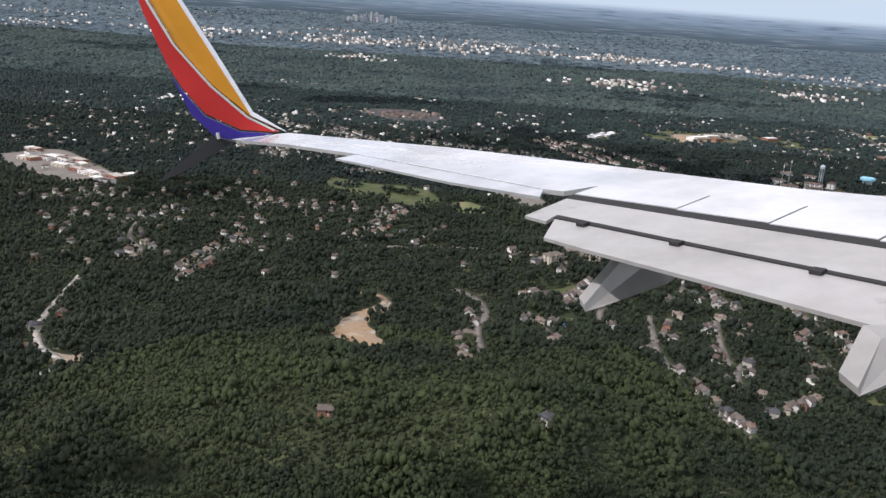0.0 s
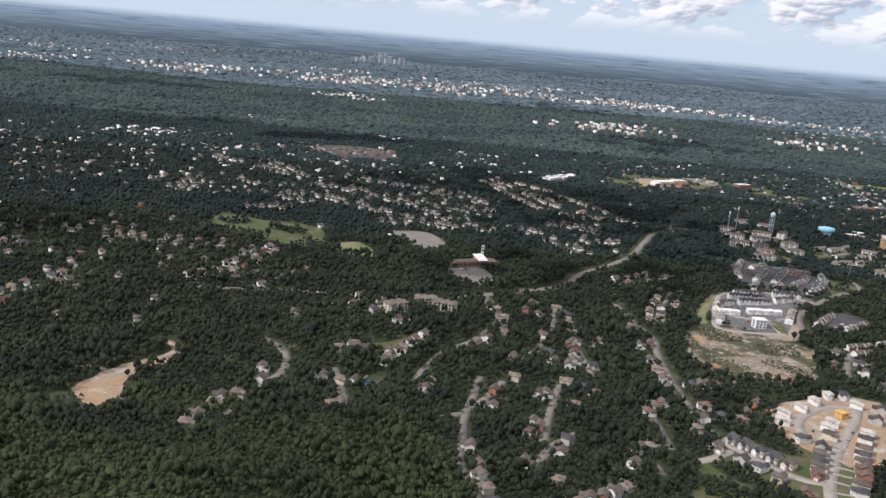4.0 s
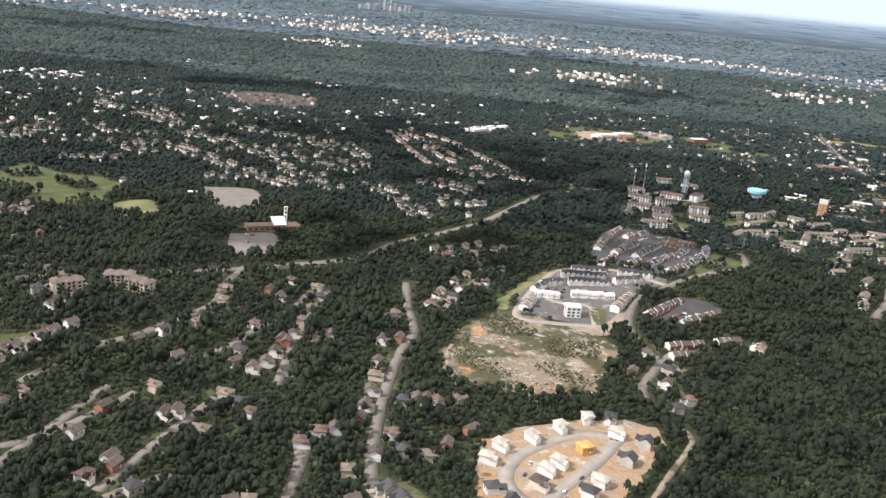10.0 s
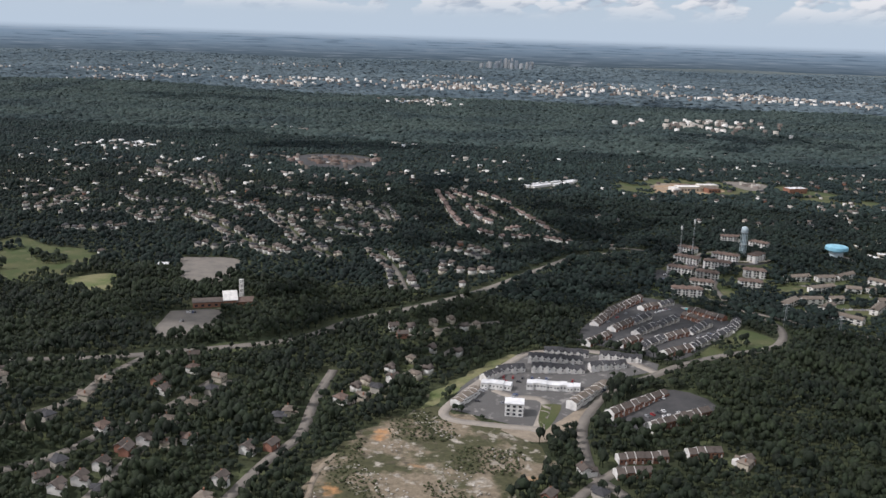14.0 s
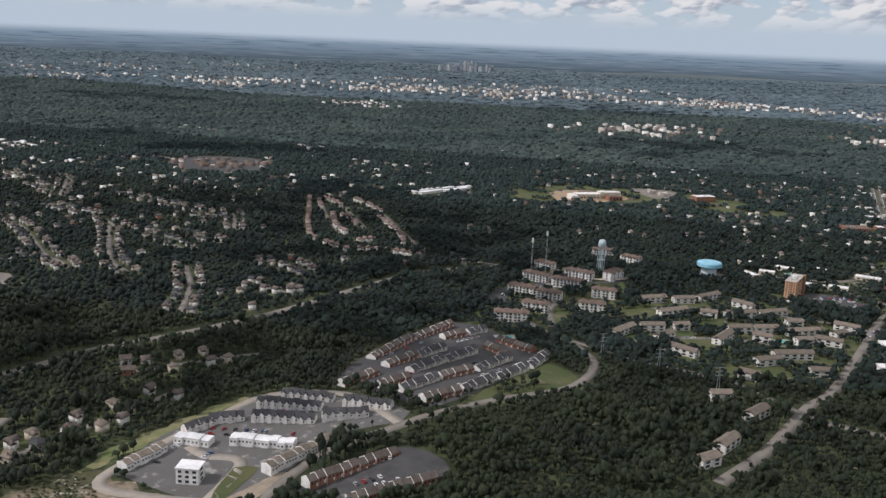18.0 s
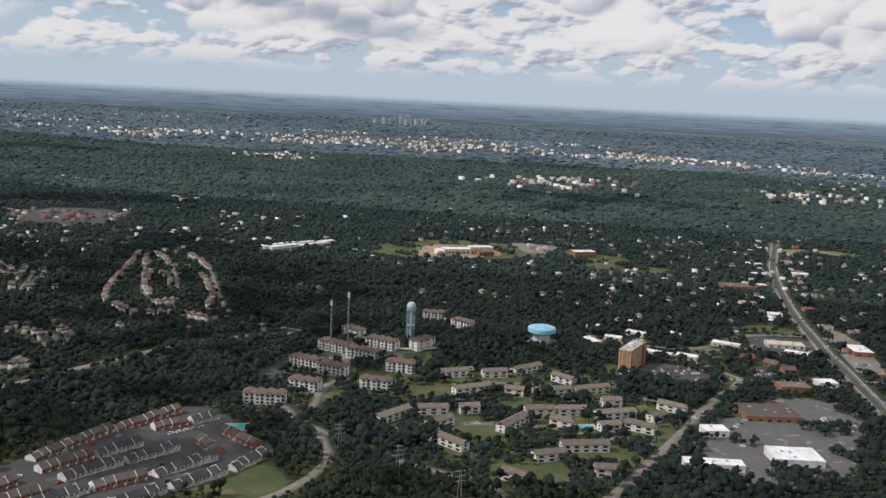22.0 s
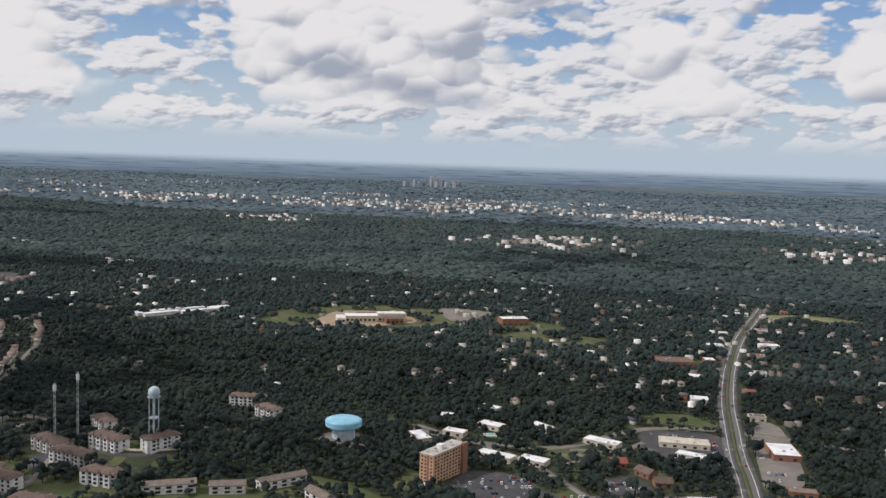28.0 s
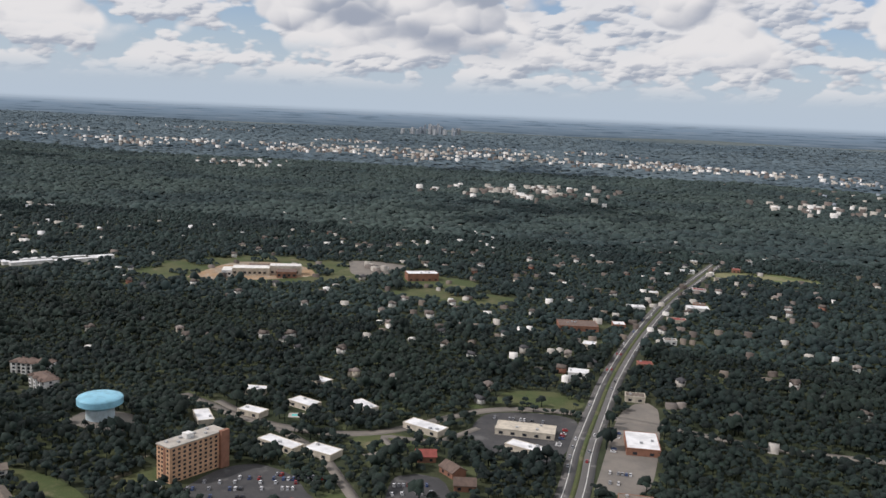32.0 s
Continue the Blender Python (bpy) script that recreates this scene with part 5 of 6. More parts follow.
for x, y, w, d, label in ((433, 909, 9, 7, "turquoise pool beside the brick rows"), (590, 967, 7, 4, "turquoise swimming pool between garden apartments"), (622, 1174, 4, 3, "small green-blue swimming pool by offices")):
    p = thing("swimming_pool", label, "pool", "swimming pools", x, y, 20, 0.1)
    part("deck", box(-w / 2 - 1.5, -d / 2 - 1.5, -0.6, w / 2 + 1.5, d / 2 + 1.5, 0.1), CONCRETE, p)
    part("water", box(-w / 2, -d / 2, -0.3, w / 2, d / 2, 0.13), POOL, p)
    clear_disc(x, y, 8)

court = thing("tennis_court", "blue tennis court with a pale apron among trees", "tennis court", "", 88, 523, 70)
part("apron", box(-6.2, -4.2, -0.8, 6.2, 4.2, 0.1), STREET, court)
part("surface", box(-4.8, -3.0, -0.3, 4.8, 3.0, 0.14), COURT, court, "blue playing surface")
part("net", box(-0.05, -3.1, 0.14, 0.05, 3.1, 0.8), TYRE, court)
for s in (-1, 1):
    part("fence", box(-6.2, s * 4.2 - 0.05, 0.1, 6.2, s * 4.2 + 0.05, 1.6), SIDINGS[1], court)
clear_disc(88, 523, 8)

# ---- cars ----


def car(paint, label):
    c = thing("car", label, "car", "parked cars")
    c.scale = (0.6, 0.6, 0.6)
    part("body", box(-1.2, -0.62, 1.4, 0.3, 0.62, 1.45, solid([(-2.1, -0.85, -0.2), (2.1, -0.85, -0.2), (2.1, 0.85, -0.2), (-2.1, 0.85, -0.2), (-2.1, -0.85, 0.85), (2.05, -0.85, 0.8), (2.05, 0.85, 0.8), (-2.1, 0.85, 0.85)],
                       [(3, 2, 1, 0), (4, 5, 6, 7), (0, 1, 5, 4), (1, 2, 6, 5), (2, 3, 7, 6), (3, 0, 4, 7)])), paint, c)
    part("cabin", solid([(-1.7, -0.8, 0.85), (1.0, -0.8, 0.82), (1.0, 0.8, 0.82), (-1.7, 0.8, 0.85), (-1.2, -0.62, 1.4), (0.3, -0.62, 1.4), (0.3, 0.62, 1.4), (-1.2, 0.62, 1.4)],
                        [(0, 1, 5, 4), (1, 2, 6, 5), (2, 3, 7, 6), (3, 0, 4, 7), (4, 5, 6, 7)]), GLASS, c)
    return c


CARS = [car(p, l) for p, l in zip(CAR_PAINTS, ("white saloon car on grey asphalt", "black saloon car on grey asphalt", "silver-grey saloon car on asphalt", "red saloon car on grey asphalt", "dark blue saloon car on asphalt"))]


def park(x, y, turn, k):
    m = Matrix.Translation(at(x, y, 0.3)) @ pose(0, 0, 0, 0, 0, turn)
    if CARS[k] in used:
        copy_thing(CARS[k], m)
    else:
        used[CARS[k]] = True
        CARS[k].matrix_basis = m @ Matrix.Diagonal((0.6, 0.6, 0.6, 1))


r = random.Random(3)
for s in range(0, len(HWY), 3):
    for lane in (-4.9, -2.5, 2.5, 4.9):
        if r.random() < 0.26 and HWY[s, 1] < 1500:
            park(HWY[s, 0] + lane, HWY[s, 1] + r.uniform(-3, 3), 90 if lane > 0 else -90, r.choice((0, 0, 1, 2, 2, 3, 4)))
LOTS = [(626, 1078, 1.7, 0.75, 18), (640, 1076, 1.7, 0.75, 12), (691, 1108, 1.6, 0.9, 9), (689, 1116, 1.6, 0.7, 9), (712, 1200, 1.7, 0.2, 12), (645, 1002, 1.0, 1.8, 12), (720, 1000, 0.7, 1.8, 14), (622, 1084, 1.7, 0.75, 22), (624, 1092, 1.7, 0.7, 22), (632, 1100, 1.7, 0.6, 20), (638, 1108, 1.7, 0.3, 16), (655, 1088, 1.7, 0.4, 16), (124, 790, 1.5, 0.5, 9), (132, 774, 1.5, 0.5, 7),
        (660, 985, 0.9, 1.8, 14), (706, 1010, 0.9, 1.8, 12), (655, 945, 0.8, 1.7, 14), (706, 970, 0.8, 1.7, 12), (705, 1206, 1.7, 0.2, 15), (740, 1180, 0.0, 1.8, 14), (763, 1180, 0.0, 1.8, 16), (765, 1150, 1.6, 0.1, 8), (764, 1160, 1.6, 0.1, 8)]
LANES = [(330, 712, 4, 0.3, 4), (338, 740, 3.5, 0.3, 8), (381, 826, 2.0, 4.2, 9), (392, 806, 2.0, 4.2, 12), (407, 806, 2.2, 4.2, 12), (424, 808, 2.2, 4.4, 10), (403, 876, 2.2, 3.8, 8), (391, 860, 2.0, 4.4, 9), (404, 710, 2.4, 2.3, 8), (530, 950, 4, 1.3, 7), (560, 1000, 3.2, 0.7, 8),
         (326, 716, 0.9, 2.3, 7), (345, 714, 0.2, 2.0, 7), (334, 745, 2.4, 0.2, 12), (352, 746, 2.4, 0.1, 10), (350, 766, 2.4, 0.1, 10), (380, 772, 2.2, 0.3, 8), (377, 722, 1.4, 2.4, 9), (354, 778, 2.6, 0.1, 9),
         (380, 850, 1.6, 4.2, 8), (390, 838, 1.7, 4.0, 7), (405, 850, 2.0, 3.8, 8), (420, 840, 2.0, 3.9, 7), (434, 832, 2.1, 4.0, 7), (410, 890, 2.0, 3.2, 8), (400, 722, 2.2, 1.9, 8), (412, 712, 2.2, 1.9, 8),
         (447, 1046, 0.5, 3, 6), (413, 990, 0.2, 2.6, 12), (330, 500, 2.3, 3.8, 9), (322, 520, 1.0, 4.5, 4), (436, 1042, -0.6, 2.4, 8)]
for x0, y0, ux, uy, n in LOTS + LANES:
    for k in range(n):
        if r.random() < 0.41:
            park(x0 + ux * k, y0 + uy * k, math.degrees(math.atan2(uy, ux)) + (90 if math.hypot(ux, uy) < 3.5 else 0) + r.uniform(-4, 4), r.choice((0, 0, 0, 1, 2, 2, 3, 4)))

# ---- trees ----


def crown(sub, seed, lumps, squash, rough=0.10, low=0.0):
    """An uneven tree crown of radius about one: several leafy masses heaped on one another, standing on z = 0."""
    bm = bmesh.new()
    bmesh.ops.create_icosphere(bm, subdivisions=sub, radius=1)
    v0 = np.array([p.co[:] for p in bm.verts])
    f0 = np.array([[q.index for q in p.verts] for p in bm.faces])
    bm.free()
    r = np.random.default_rng(seed)
    vs, fs = [], []
    for k in range(lumps):
        a, u = 2 * math.pi * k / lumps + r.uniform(-0.5, 0.5), r.uniform(0.3, 0.6) if lumps > 1 else 0.0
        q = r.uniform(0.42, 0.62) if lumps > 1 else 0.95
        c = np.array([u * math.cos(a), u * math.sin(a), r.uniform(-0.15, 0.3)]) if k else np.array([0, 0, 0.32])
        turn = np.linalg.qr(r.normal(size=(3, 3)))[0]
        v = (v0 @ turn) * (q * (1 + r.normal(0, rough, len(v0))))[:, None] * (1, 1, squash)
        vs.append(v + c)
        fs.append(f0 + k * len(v0))
    v = np.vstack(vs)
    f = np.vstack(fs)
    z = v[f][:, :, 2].mean(1)
    f = f[z > np.quantile(z, low)]
    v[:, 2] -= v[:, 2].min()
    return v, f


def with_trunk(v, f, lift, leaves, seed):
    """Adds a three-sided tapered trunk and loose leaf clumps to a crown."""
    r = np.random.default_rng(seed)
    v = v.copy()
    v[:, 2] += lift
    vs, fs = [v], [f]
    n = len(v)
    if lift > 0:
        t = [(0.10 * math.cos(a), 0.10 * math.sin(a), -0.3) for a in (0, 2.1, 4.2)] + [(0.05 * math.cos(a), 0.05 * math.sin(a), lift + 0.5) for a in (0, 2.1, 4.2)]
        vs.append(np.array(t))
        fs.append(np.array([(0, 1, 4), (0, 4, 3), (1, 2, 5), (1, 5, 4), (2, 0, 3), (2, 3, 5)]) + n)
        n += 6
    for _ in range(leaves):
        p = v[r.integers(len(v))] * 1.0
        p = p + r.normal(0, 0.10, 3)
        a, b = r.normal(0, 0.2, 3), r.normal(0, 0.2, 3)
        vs.append(np.array([p, p + a, p + b]))
        fs.append(np.array([(n, n + 1, n + 2)]))
        n += 3
    return np.vstack(vs), np.vstack(fs)


def forest(name, pts, rad, tall, shapes, mat, label, seed):
    """Every tree of a wood in one mesh: crowns and trunks."""
    r = np.random.default_rng(seed)
    z = height(pts[:, 0], pts[:, 1])
    kind = r.integers(len(shapes), size=len(pts))
    vs, fs, base = [], [], 0
    for k, (v, f) in enumerate(shapes):
        sel = np.where(kind == k)[0]
        if not len(sel):
            continue
        a = r.uniform(0, 2 * math.pi, len(sel))
        c, s = np.cos(a)[:, None], np.sin(a)[:, None]
        R, T = rad[sel][:, None], tall[sel][:, None]
        x = (v[None, :, 0] * c - v[None, :, 1] * s) * R + pts[sel, 0][:, None]
        y = (v[None, :, 0] * s + v[None, :, 1] * c) * R + pts[sel, 1][:, None]
        w = v[None, :, 2] * T + z[sel][:, None]
        vs.append(np.stack([x, y, w], -1).reshape(-1, 3))
        fs.append((f[None] + (base + np.arange(len(sel)) * len(v))[:, None, None]).reshape(-1, 3))
        base += len(sel) * len(v)
    return tagged(new(name, raw_mesh(name, np.vstack(vs), np.vstack(fs), [mat], smooth=True)), label, "trees", kind="stuff")


SIGHT_Y = (180, 250, 300, 400, 430, 450, 500, 600, 700, 800, 900, 1000, 1100, 1200, 1500, 1800, 5000)
SIGHT_X = (90, 210, 232, 288, 320, 385, 440, 490, 540, 640, 705, 762, 805, 870, 928, 1000, 2530)


def in_sight(y):
    """From where to where the land is wooded closely, at a distance y."""
    return np.where(y < 1800, -0.49 * y - 12, -895 - 0.84 * (y - 1800)), np.interp(y, SIGHT_Y, SIGHT_X) + 24


def scatter(x0, x1, y0, y1, gap, seed):
    r = np.random.default_rng(seed)
    gxx, gyy = np.meshgrid(np.arange(x0, x1, gap), np.arange(y0, y1, gap * 0.87))
    gxx = gxx + (np.arange(gyy.shape[0]) % 2)[:, None] * gap / 2
    p = np.column_stack([gxx.ravel(), gyy.ravel()])
    p = p + r.uniform(-0.38, 0.38, p.shape) * gap
    left, right = in_sight(p[:, 1])
    return p[(p[:, 0] > left) & (p[:, 0] < right)]


def unclear(p):
    i, j = ((p[:, 0] - GX0) / CELL).astype(int), ((p[:, 1] - GY0) / CELL).astype(int)
    ok = (i >= 0) & (i < NX) & (j >= 0) & (j < NY)
    taken = np.zeros(len(p), bool)
    taken[ok] = clear[j[ok], i[ok]]
    return p[~taken]


def sizes(p, lo, hi, seed, tall=1.0):
    r = np.random.default_rng(seed)
    clump = 1 + 0.18 * np.sin(p[:, 0] / 13 + 2 * np.sin(p[:, 1] / 21)) * np.sin(p[:, 1] / 11 + p[:, 0] / 29)
    rad = r.uniform(lo, hi, len(p)) * np.where(r.random(len(p)) < 0.16, 1.4, 1.0) * clump
    return rad, rad * r.uniform(0.95, 1.6, len(p)) * clump * tall


# ---- distant town ----


def specks(name, cxx, cyy, sx, sy, n, seed, mats, label, lo=8, hi=26, tilt=0.0, tall=(4, 9)):
    """Far pale buildings in a band, all in one mesh."""
    r = np.random.default_rng(seed)
    u, v = r.normal(0, 1, n), r.normal(0, 1, n)
    x, y = cxx + u * sx, cyy + v * sy + u * sx * tilt
    z = height(x, y)
    for u, v in zip(x, y):
        clear_disc(u, v, 5)
        clear_disc(u, v - 6, 4)
    w, d, h, a = r.uniform(lo, hi, n), r.uniform(lo, hi, n) * 0.7, r.uniform(*tall, n), r.uniform(-0.5, 0.5, n)
    corner = np.array([(-1, -1, 0), (1, -1, 0), (1, 1, 0), (-1, 1, 0), (-1, -1, 1), (1, -1, 1), (1, 1, 1), (-1, 1, 1)], float)
    c, s = np.cos(a)[:, None], np.sin(a)[:, None]
    px, py = corner[None, :, 0] * w[:, None] / 2, corner[None, :, 1] * d[:, None] / 2
    pz = np.where(corner[None, :, 2] > 0, (z + h + 5)[:, None], (z - 12)[:, None])
    verts = np.stack([px * c - py * s + x[:, None], px * s + py * c + y[:, None], pz], -1).reshape(-1, 3)
    f = np.array([(0, 1, 5, 4), (1, 2, 6, 5), (2, 3, 7, 6), (3, 0, 4, 7), (4, 5, 6, 7)])
    faces = (f[None] + (np.arange(n) * 8)[:, None, None]).reshape(-1, 4)
    return tagged(new(name, raw_mesh(name, verts, faces, mats, np.repeat(r.integers(len(mats), size=n), 5))), label, "buildings", kind="stuff")


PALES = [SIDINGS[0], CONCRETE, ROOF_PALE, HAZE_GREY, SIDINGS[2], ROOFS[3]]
HOMES = [SIDINGS[0], ROOF_PALE, SIDINGS[2], ROOFS[3], ROOFS[0]]
for k, (x, y, sx, sy, n) in enumerate(((-60, 1450, 260, 110, 200), (-420, 1300, 200, 120, 160), (640, 1700, 220, 160, 170), (-330, 1120, 120, 80, 90), (760, 1420, 120, 90, 80))):
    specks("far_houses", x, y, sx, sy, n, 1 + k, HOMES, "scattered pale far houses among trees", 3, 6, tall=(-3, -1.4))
specks("commercial_strip", -58, 1535, 32, 26, 46, 6, [ROOFS[2], ROOFS[0], ROOF_PALE, RING_ROOF], "far brown-roofed complex among trees", 5, 11, tall=(-2.5, -1))
for k, (x, y, sx, sy, n) in enumerate(((-212, 1452, 14, 14, 6), (-262, 1917, 20, 10, 6), (-12, 1760, 14, 16, 9), (-307, 1920, 12, 20, 5), (-420, 1560, 50, 25, 40), (520, 1552, 12, 10, 9), (180, 1620, 60, 40, 14))):
    specks("commercial_strip", x, y, sx, sy, n, 40 + k, [WHITE_ROOF, CONCRETE, ROOF_PALE], "far white flat roofs among trees", 4, 9, tall=(-2.5, -0.5))
r = random.Random(31)
for k in range(34):
    x, y = (r.gauss(-150, 420), r.gauss(3350, 110)) if k < 15 else ((r.gauss(760, 150), r.gauss(2420, 60)) if k < 18 else (r.uniform(-2200, 1900), r.uniform(2700, 4300)))
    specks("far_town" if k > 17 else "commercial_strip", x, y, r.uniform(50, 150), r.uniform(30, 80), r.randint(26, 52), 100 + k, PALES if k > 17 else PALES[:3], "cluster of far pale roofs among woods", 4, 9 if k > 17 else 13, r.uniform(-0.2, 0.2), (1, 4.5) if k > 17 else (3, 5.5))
r = random.Random(12)
for k in range(26):
    x, y = r.gauss(-330, 75), 4550 + r.uniform(-60, 60)
    h = r.choice((8, 12, 18, 24, 30)) * math.exp(-((x + 330) / 110) ** 2) + 3
    w = r.uniform(7, 13)
    t = thing("office_tower", "grey-blue far downtown office tower", "skyscraper", "downtown towers", x, y, r.uniform(-20, 20))
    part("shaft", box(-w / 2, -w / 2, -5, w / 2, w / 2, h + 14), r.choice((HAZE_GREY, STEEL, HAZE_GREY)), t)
    part("crown", box(-w / 3, -w / 3, h + 14, w / 3, w / 3, h + 17), STEEL, t)

# ---- woods ----
NEAR = [with_trunk(*crown(1, s, 3, 1.05, 0.2, 0.36), 0.8, 10, s) for s in range(8)]
REST = [crown(1, 70 + s, 1, 1.0, 0.2, 0.35) for s in range(4)]
gu, gv = np.meshgrid(np.arange(-420, 900, 6.0), np.arange(-150, 900, 5.4))
p = np.column_stack([gu.ravel(), gv.ravel()]) + np.random.default_rng(51).uniform(-3, 3, (gu.size, 2))
seen = np.zeros(len(p), bool)
lo, hi = in_sight(p[:, 1])
for x0, x1, y0, y1 in ((-900, 1000, 120, 1360),):
    seen |= (p[:, 0] > np.maximum(x0, lo)) & (p[:, 0] < np.minimum(x1, hi)) & (p[:, 1] > y0) & (p[:, 1] < y1)
p = unclear(p[~seen])
forest("valley_forest", p, *sizes(p, 2.7, 3.9, 51), REST, LEAF, "green woods round the hill and the valley", 51)
MID = [with_trunk(*crown(1, 20 + s, 3 if s % 2 else 2, 1.1, 0.22, 0.38), 0.4, 6, s) for s in range(8)]
TOWN = [with_trunk(*crown(1, 120 + s, 3, 0.9, 0.18, 0.40), 0.3, 2, s) for s in range(8)]
FAR = [crown(1, 40 + s, 2, 0.9, 0.16, 0.38) for s in range(6)]
p = unclear(scatter(-150, 260, 120, 400, 2.25, 1))
p = p[(p[:, 1] < 300 + 0.05 * p[:, 0])]
forest("hillside_forest", p, *sizes(p, 1.1, 1.8, 1), NEAR, LEAF_HILL, "dense green broadleaf forest covering the hill", 1)
p = unclear(scatter(-330, 420, 280, 520, 3.1, 2))
p = p[(p[:, 1] >= 300 + 0.05 * p[:, 0])]
# Sunlight on the spur is put into its trees' brighter leaf colour.
spur = height(p[:, 0], p[:, 1]) > 7.5
forest("hillside_forest", p[spur], *sizes(p[spur], 1.35, 2.2, 12), MID, LEAF_HILL, "sunlit broadleaf woods on the spur of the hill", 12)
p = p[~spur]
forest("valley_forest", p, *sizes(p, 1.35, 2.3, 2), MID, LEAF, "green broadleaf trees between houses and streets", 2)
p = unclear(scatter(-520, 800, 520, 880, 3.7, 3))
forest("valley_forest", p, *sizes(p, 1.5, 2.6, 3), MID, LEAF, "green broadleaf trees round the estates", 3)
p = unclear(scatter(-700, 1000, 880, 1360, 4.4, 4))
near = p[:, 0] > 300
q = p[near]
forest("town_trees", q, *sizes(q, 2.0, 3.3, 4, 0.78), TOWN, LEAF_TOWN_HAZE_SHADE, "dark green trees over the town", 4)
q = p[~near]
forest("town_trees", q, *sizes(q, 2.0, 3.3, 8, 0.85), FAR, LEAF_TOWN_HAZE_SHADE, "dark green trees over the suburbs", 8)
p = unclear(scatter(-1200, 1200, 1360, 1800, 5.6, 5))
rad, tall = sizes(p, 2.4, 4.1, 5)
forest("far_woods", p, rad, tall * 0.8, [crown(1, 60 + s, 2, 0.9, 0.18, 0.35) for s in range(4)], LEAF_MID_HAZED, "dark green woods stretching away", 5)
tiny = [crown(1, 80 + s, 1, 0.7, 0.2, 0.4) for s in range(4)]
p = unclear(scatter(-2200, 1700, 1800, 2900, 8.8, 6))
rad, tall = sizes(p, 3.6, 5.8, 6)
forest("far_woods", p, rad, tall * 0.55, tiny, LEAF_FAR_HAZED, "far green woods in rolling country", 6)
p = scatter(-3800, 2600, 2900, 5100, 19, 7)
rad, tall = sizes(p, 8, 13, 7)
forest("far_woods", p, rad, tall * 0.22, tiny, LEAF_HORIZON_HAZED, "far woods towards the horizon, coloured blue-green as by haze", 7)
BARE = [(283.45, 630.95), (287.25, 649.0), (293.9, 675.6), (310.05, 694.6), (329.05, 690.8), (347.1, 683.2), (368.95, 666.1), (370.85, 650.9), (361.35, 631.9), (352.8, 605.3), (341.4, 595.8), (328.1, 589.15), (317.65, 595.8), (307.2, 597.7), (296.75, 598.65), (289.15, 603.4)]
p = scatter(265, 405, 560, 710, 3.0, 9)
p = p[inside(BARE, p[:, 0], p[:, 1]) & (np.sin(p[:, 0] / 6 + 2 * np.sin(p[:, 1] / 11)) + np.sin(p[:, 1] / 5 + p[:, 0] / 9) > 1.0)]
rad, tall = sizes(p, 0.25, 0.6, 9)
q = scatter(265, 405, 560, 710, 2.2, 19)
q = q[inside(BARE, q[:, 0], q[:, 1]) & (np.sin(q[:, 0] / 9 + 2 * np.sin(q[:, 1] / 14)) + np.sin(q[:, 1] / 8 + q[:, 0] / 13) > 0.25)]
rs, ts = sizes(q, 0.5, 1.2, 19)
forest("scrub", q, rs, ts * 0.6, [crown(1, 30 + k, 2, 0.9, 0.25, 0.3) for k in range(4)], SCRUB, "olive scrub bushes over the stripped field", 19)
forest("rubble_stones", p, rad, tall * 0.6, [crown(1, 90 + k, 1, 0.7, 0.25) for k in range(3)], CONCRETE, "pale broken stones strewn over the stripped field", 9)
q = np.random.default_rng(4).normal((327, 597), (6, 3.4), (240, 2))
rad, tall = sizes(q, 0.3, 0.9, 10)
forest("rubble_heap", q, rad, tall * 0.7, [crown(1, 95 + k, 1, 0.7, 0.25) for k in range(3)], CLAY, "orange clay rubble heaped on the stripped field", 10)

# ---- clouds ----


def cloud(cxx, cyy, czz, w, h, seed, puffs, label="white cumulus cloud with a flat grey base"):
    """A cumulus: billows on billows heaped over a flat base."""
    r = np.random.default_rng(seed)
    bm = bmesh.new()
    bmesh.ops.create_icosphere(bm, subdivisions=2, radius=1)
    v0 = np.array([p.co[:] for p in bm.verts])
    f0 = np.array([[q.index for q in p.verts] for p in bm.faces])
    bm.free()
    balls = []
    for k in range(puffs):
        u = r.normal(0, 0.3)
        room = max(0.12, 1 - (u / 0.62) ** 2)
        t = r.uniform(0, 1) * room
        q = h * r.uniform(0.16, 0.3) * (0.6 + 0.4 * room)
        c = np.array([u * w, r.normal(0, 0.14) * w, t * h * 0.8])
        balls.append((c, q))
        for m in range(8):
            d = r.normal(size=3)
            d[2] = abs(d[2]) - 0.2
            d /= np.linalg.norm(d)
            c2, q2 = c + d * q * 0.85, q * r.uniform(0.28, 0.5)
            balls.append((c2, q2))
    vs = []
    for c, q in balls:
        x = v0 * (q * (1 + r.normal(0, 0.05, len(v0))))[:, None] * (1.15, 1.1, 0.9) + c
        x[:, 2] = np.where(x[:, 2] < 0, x[:, 2] * 0.12, x[:, 2])
        vs.append(x + (cxx, cyy, czz))
    fs = (f0[None] + (np.arange(len(balls)) * len(v0))[:, None, None]).reshape(-1, 3)
    return tagged(new("cloud", raw_mesh("cloud", np.vstack(vs), fs, [CLOUD], smooth=True)), label, "cloud", "cumulus clouds", kind="stuff")


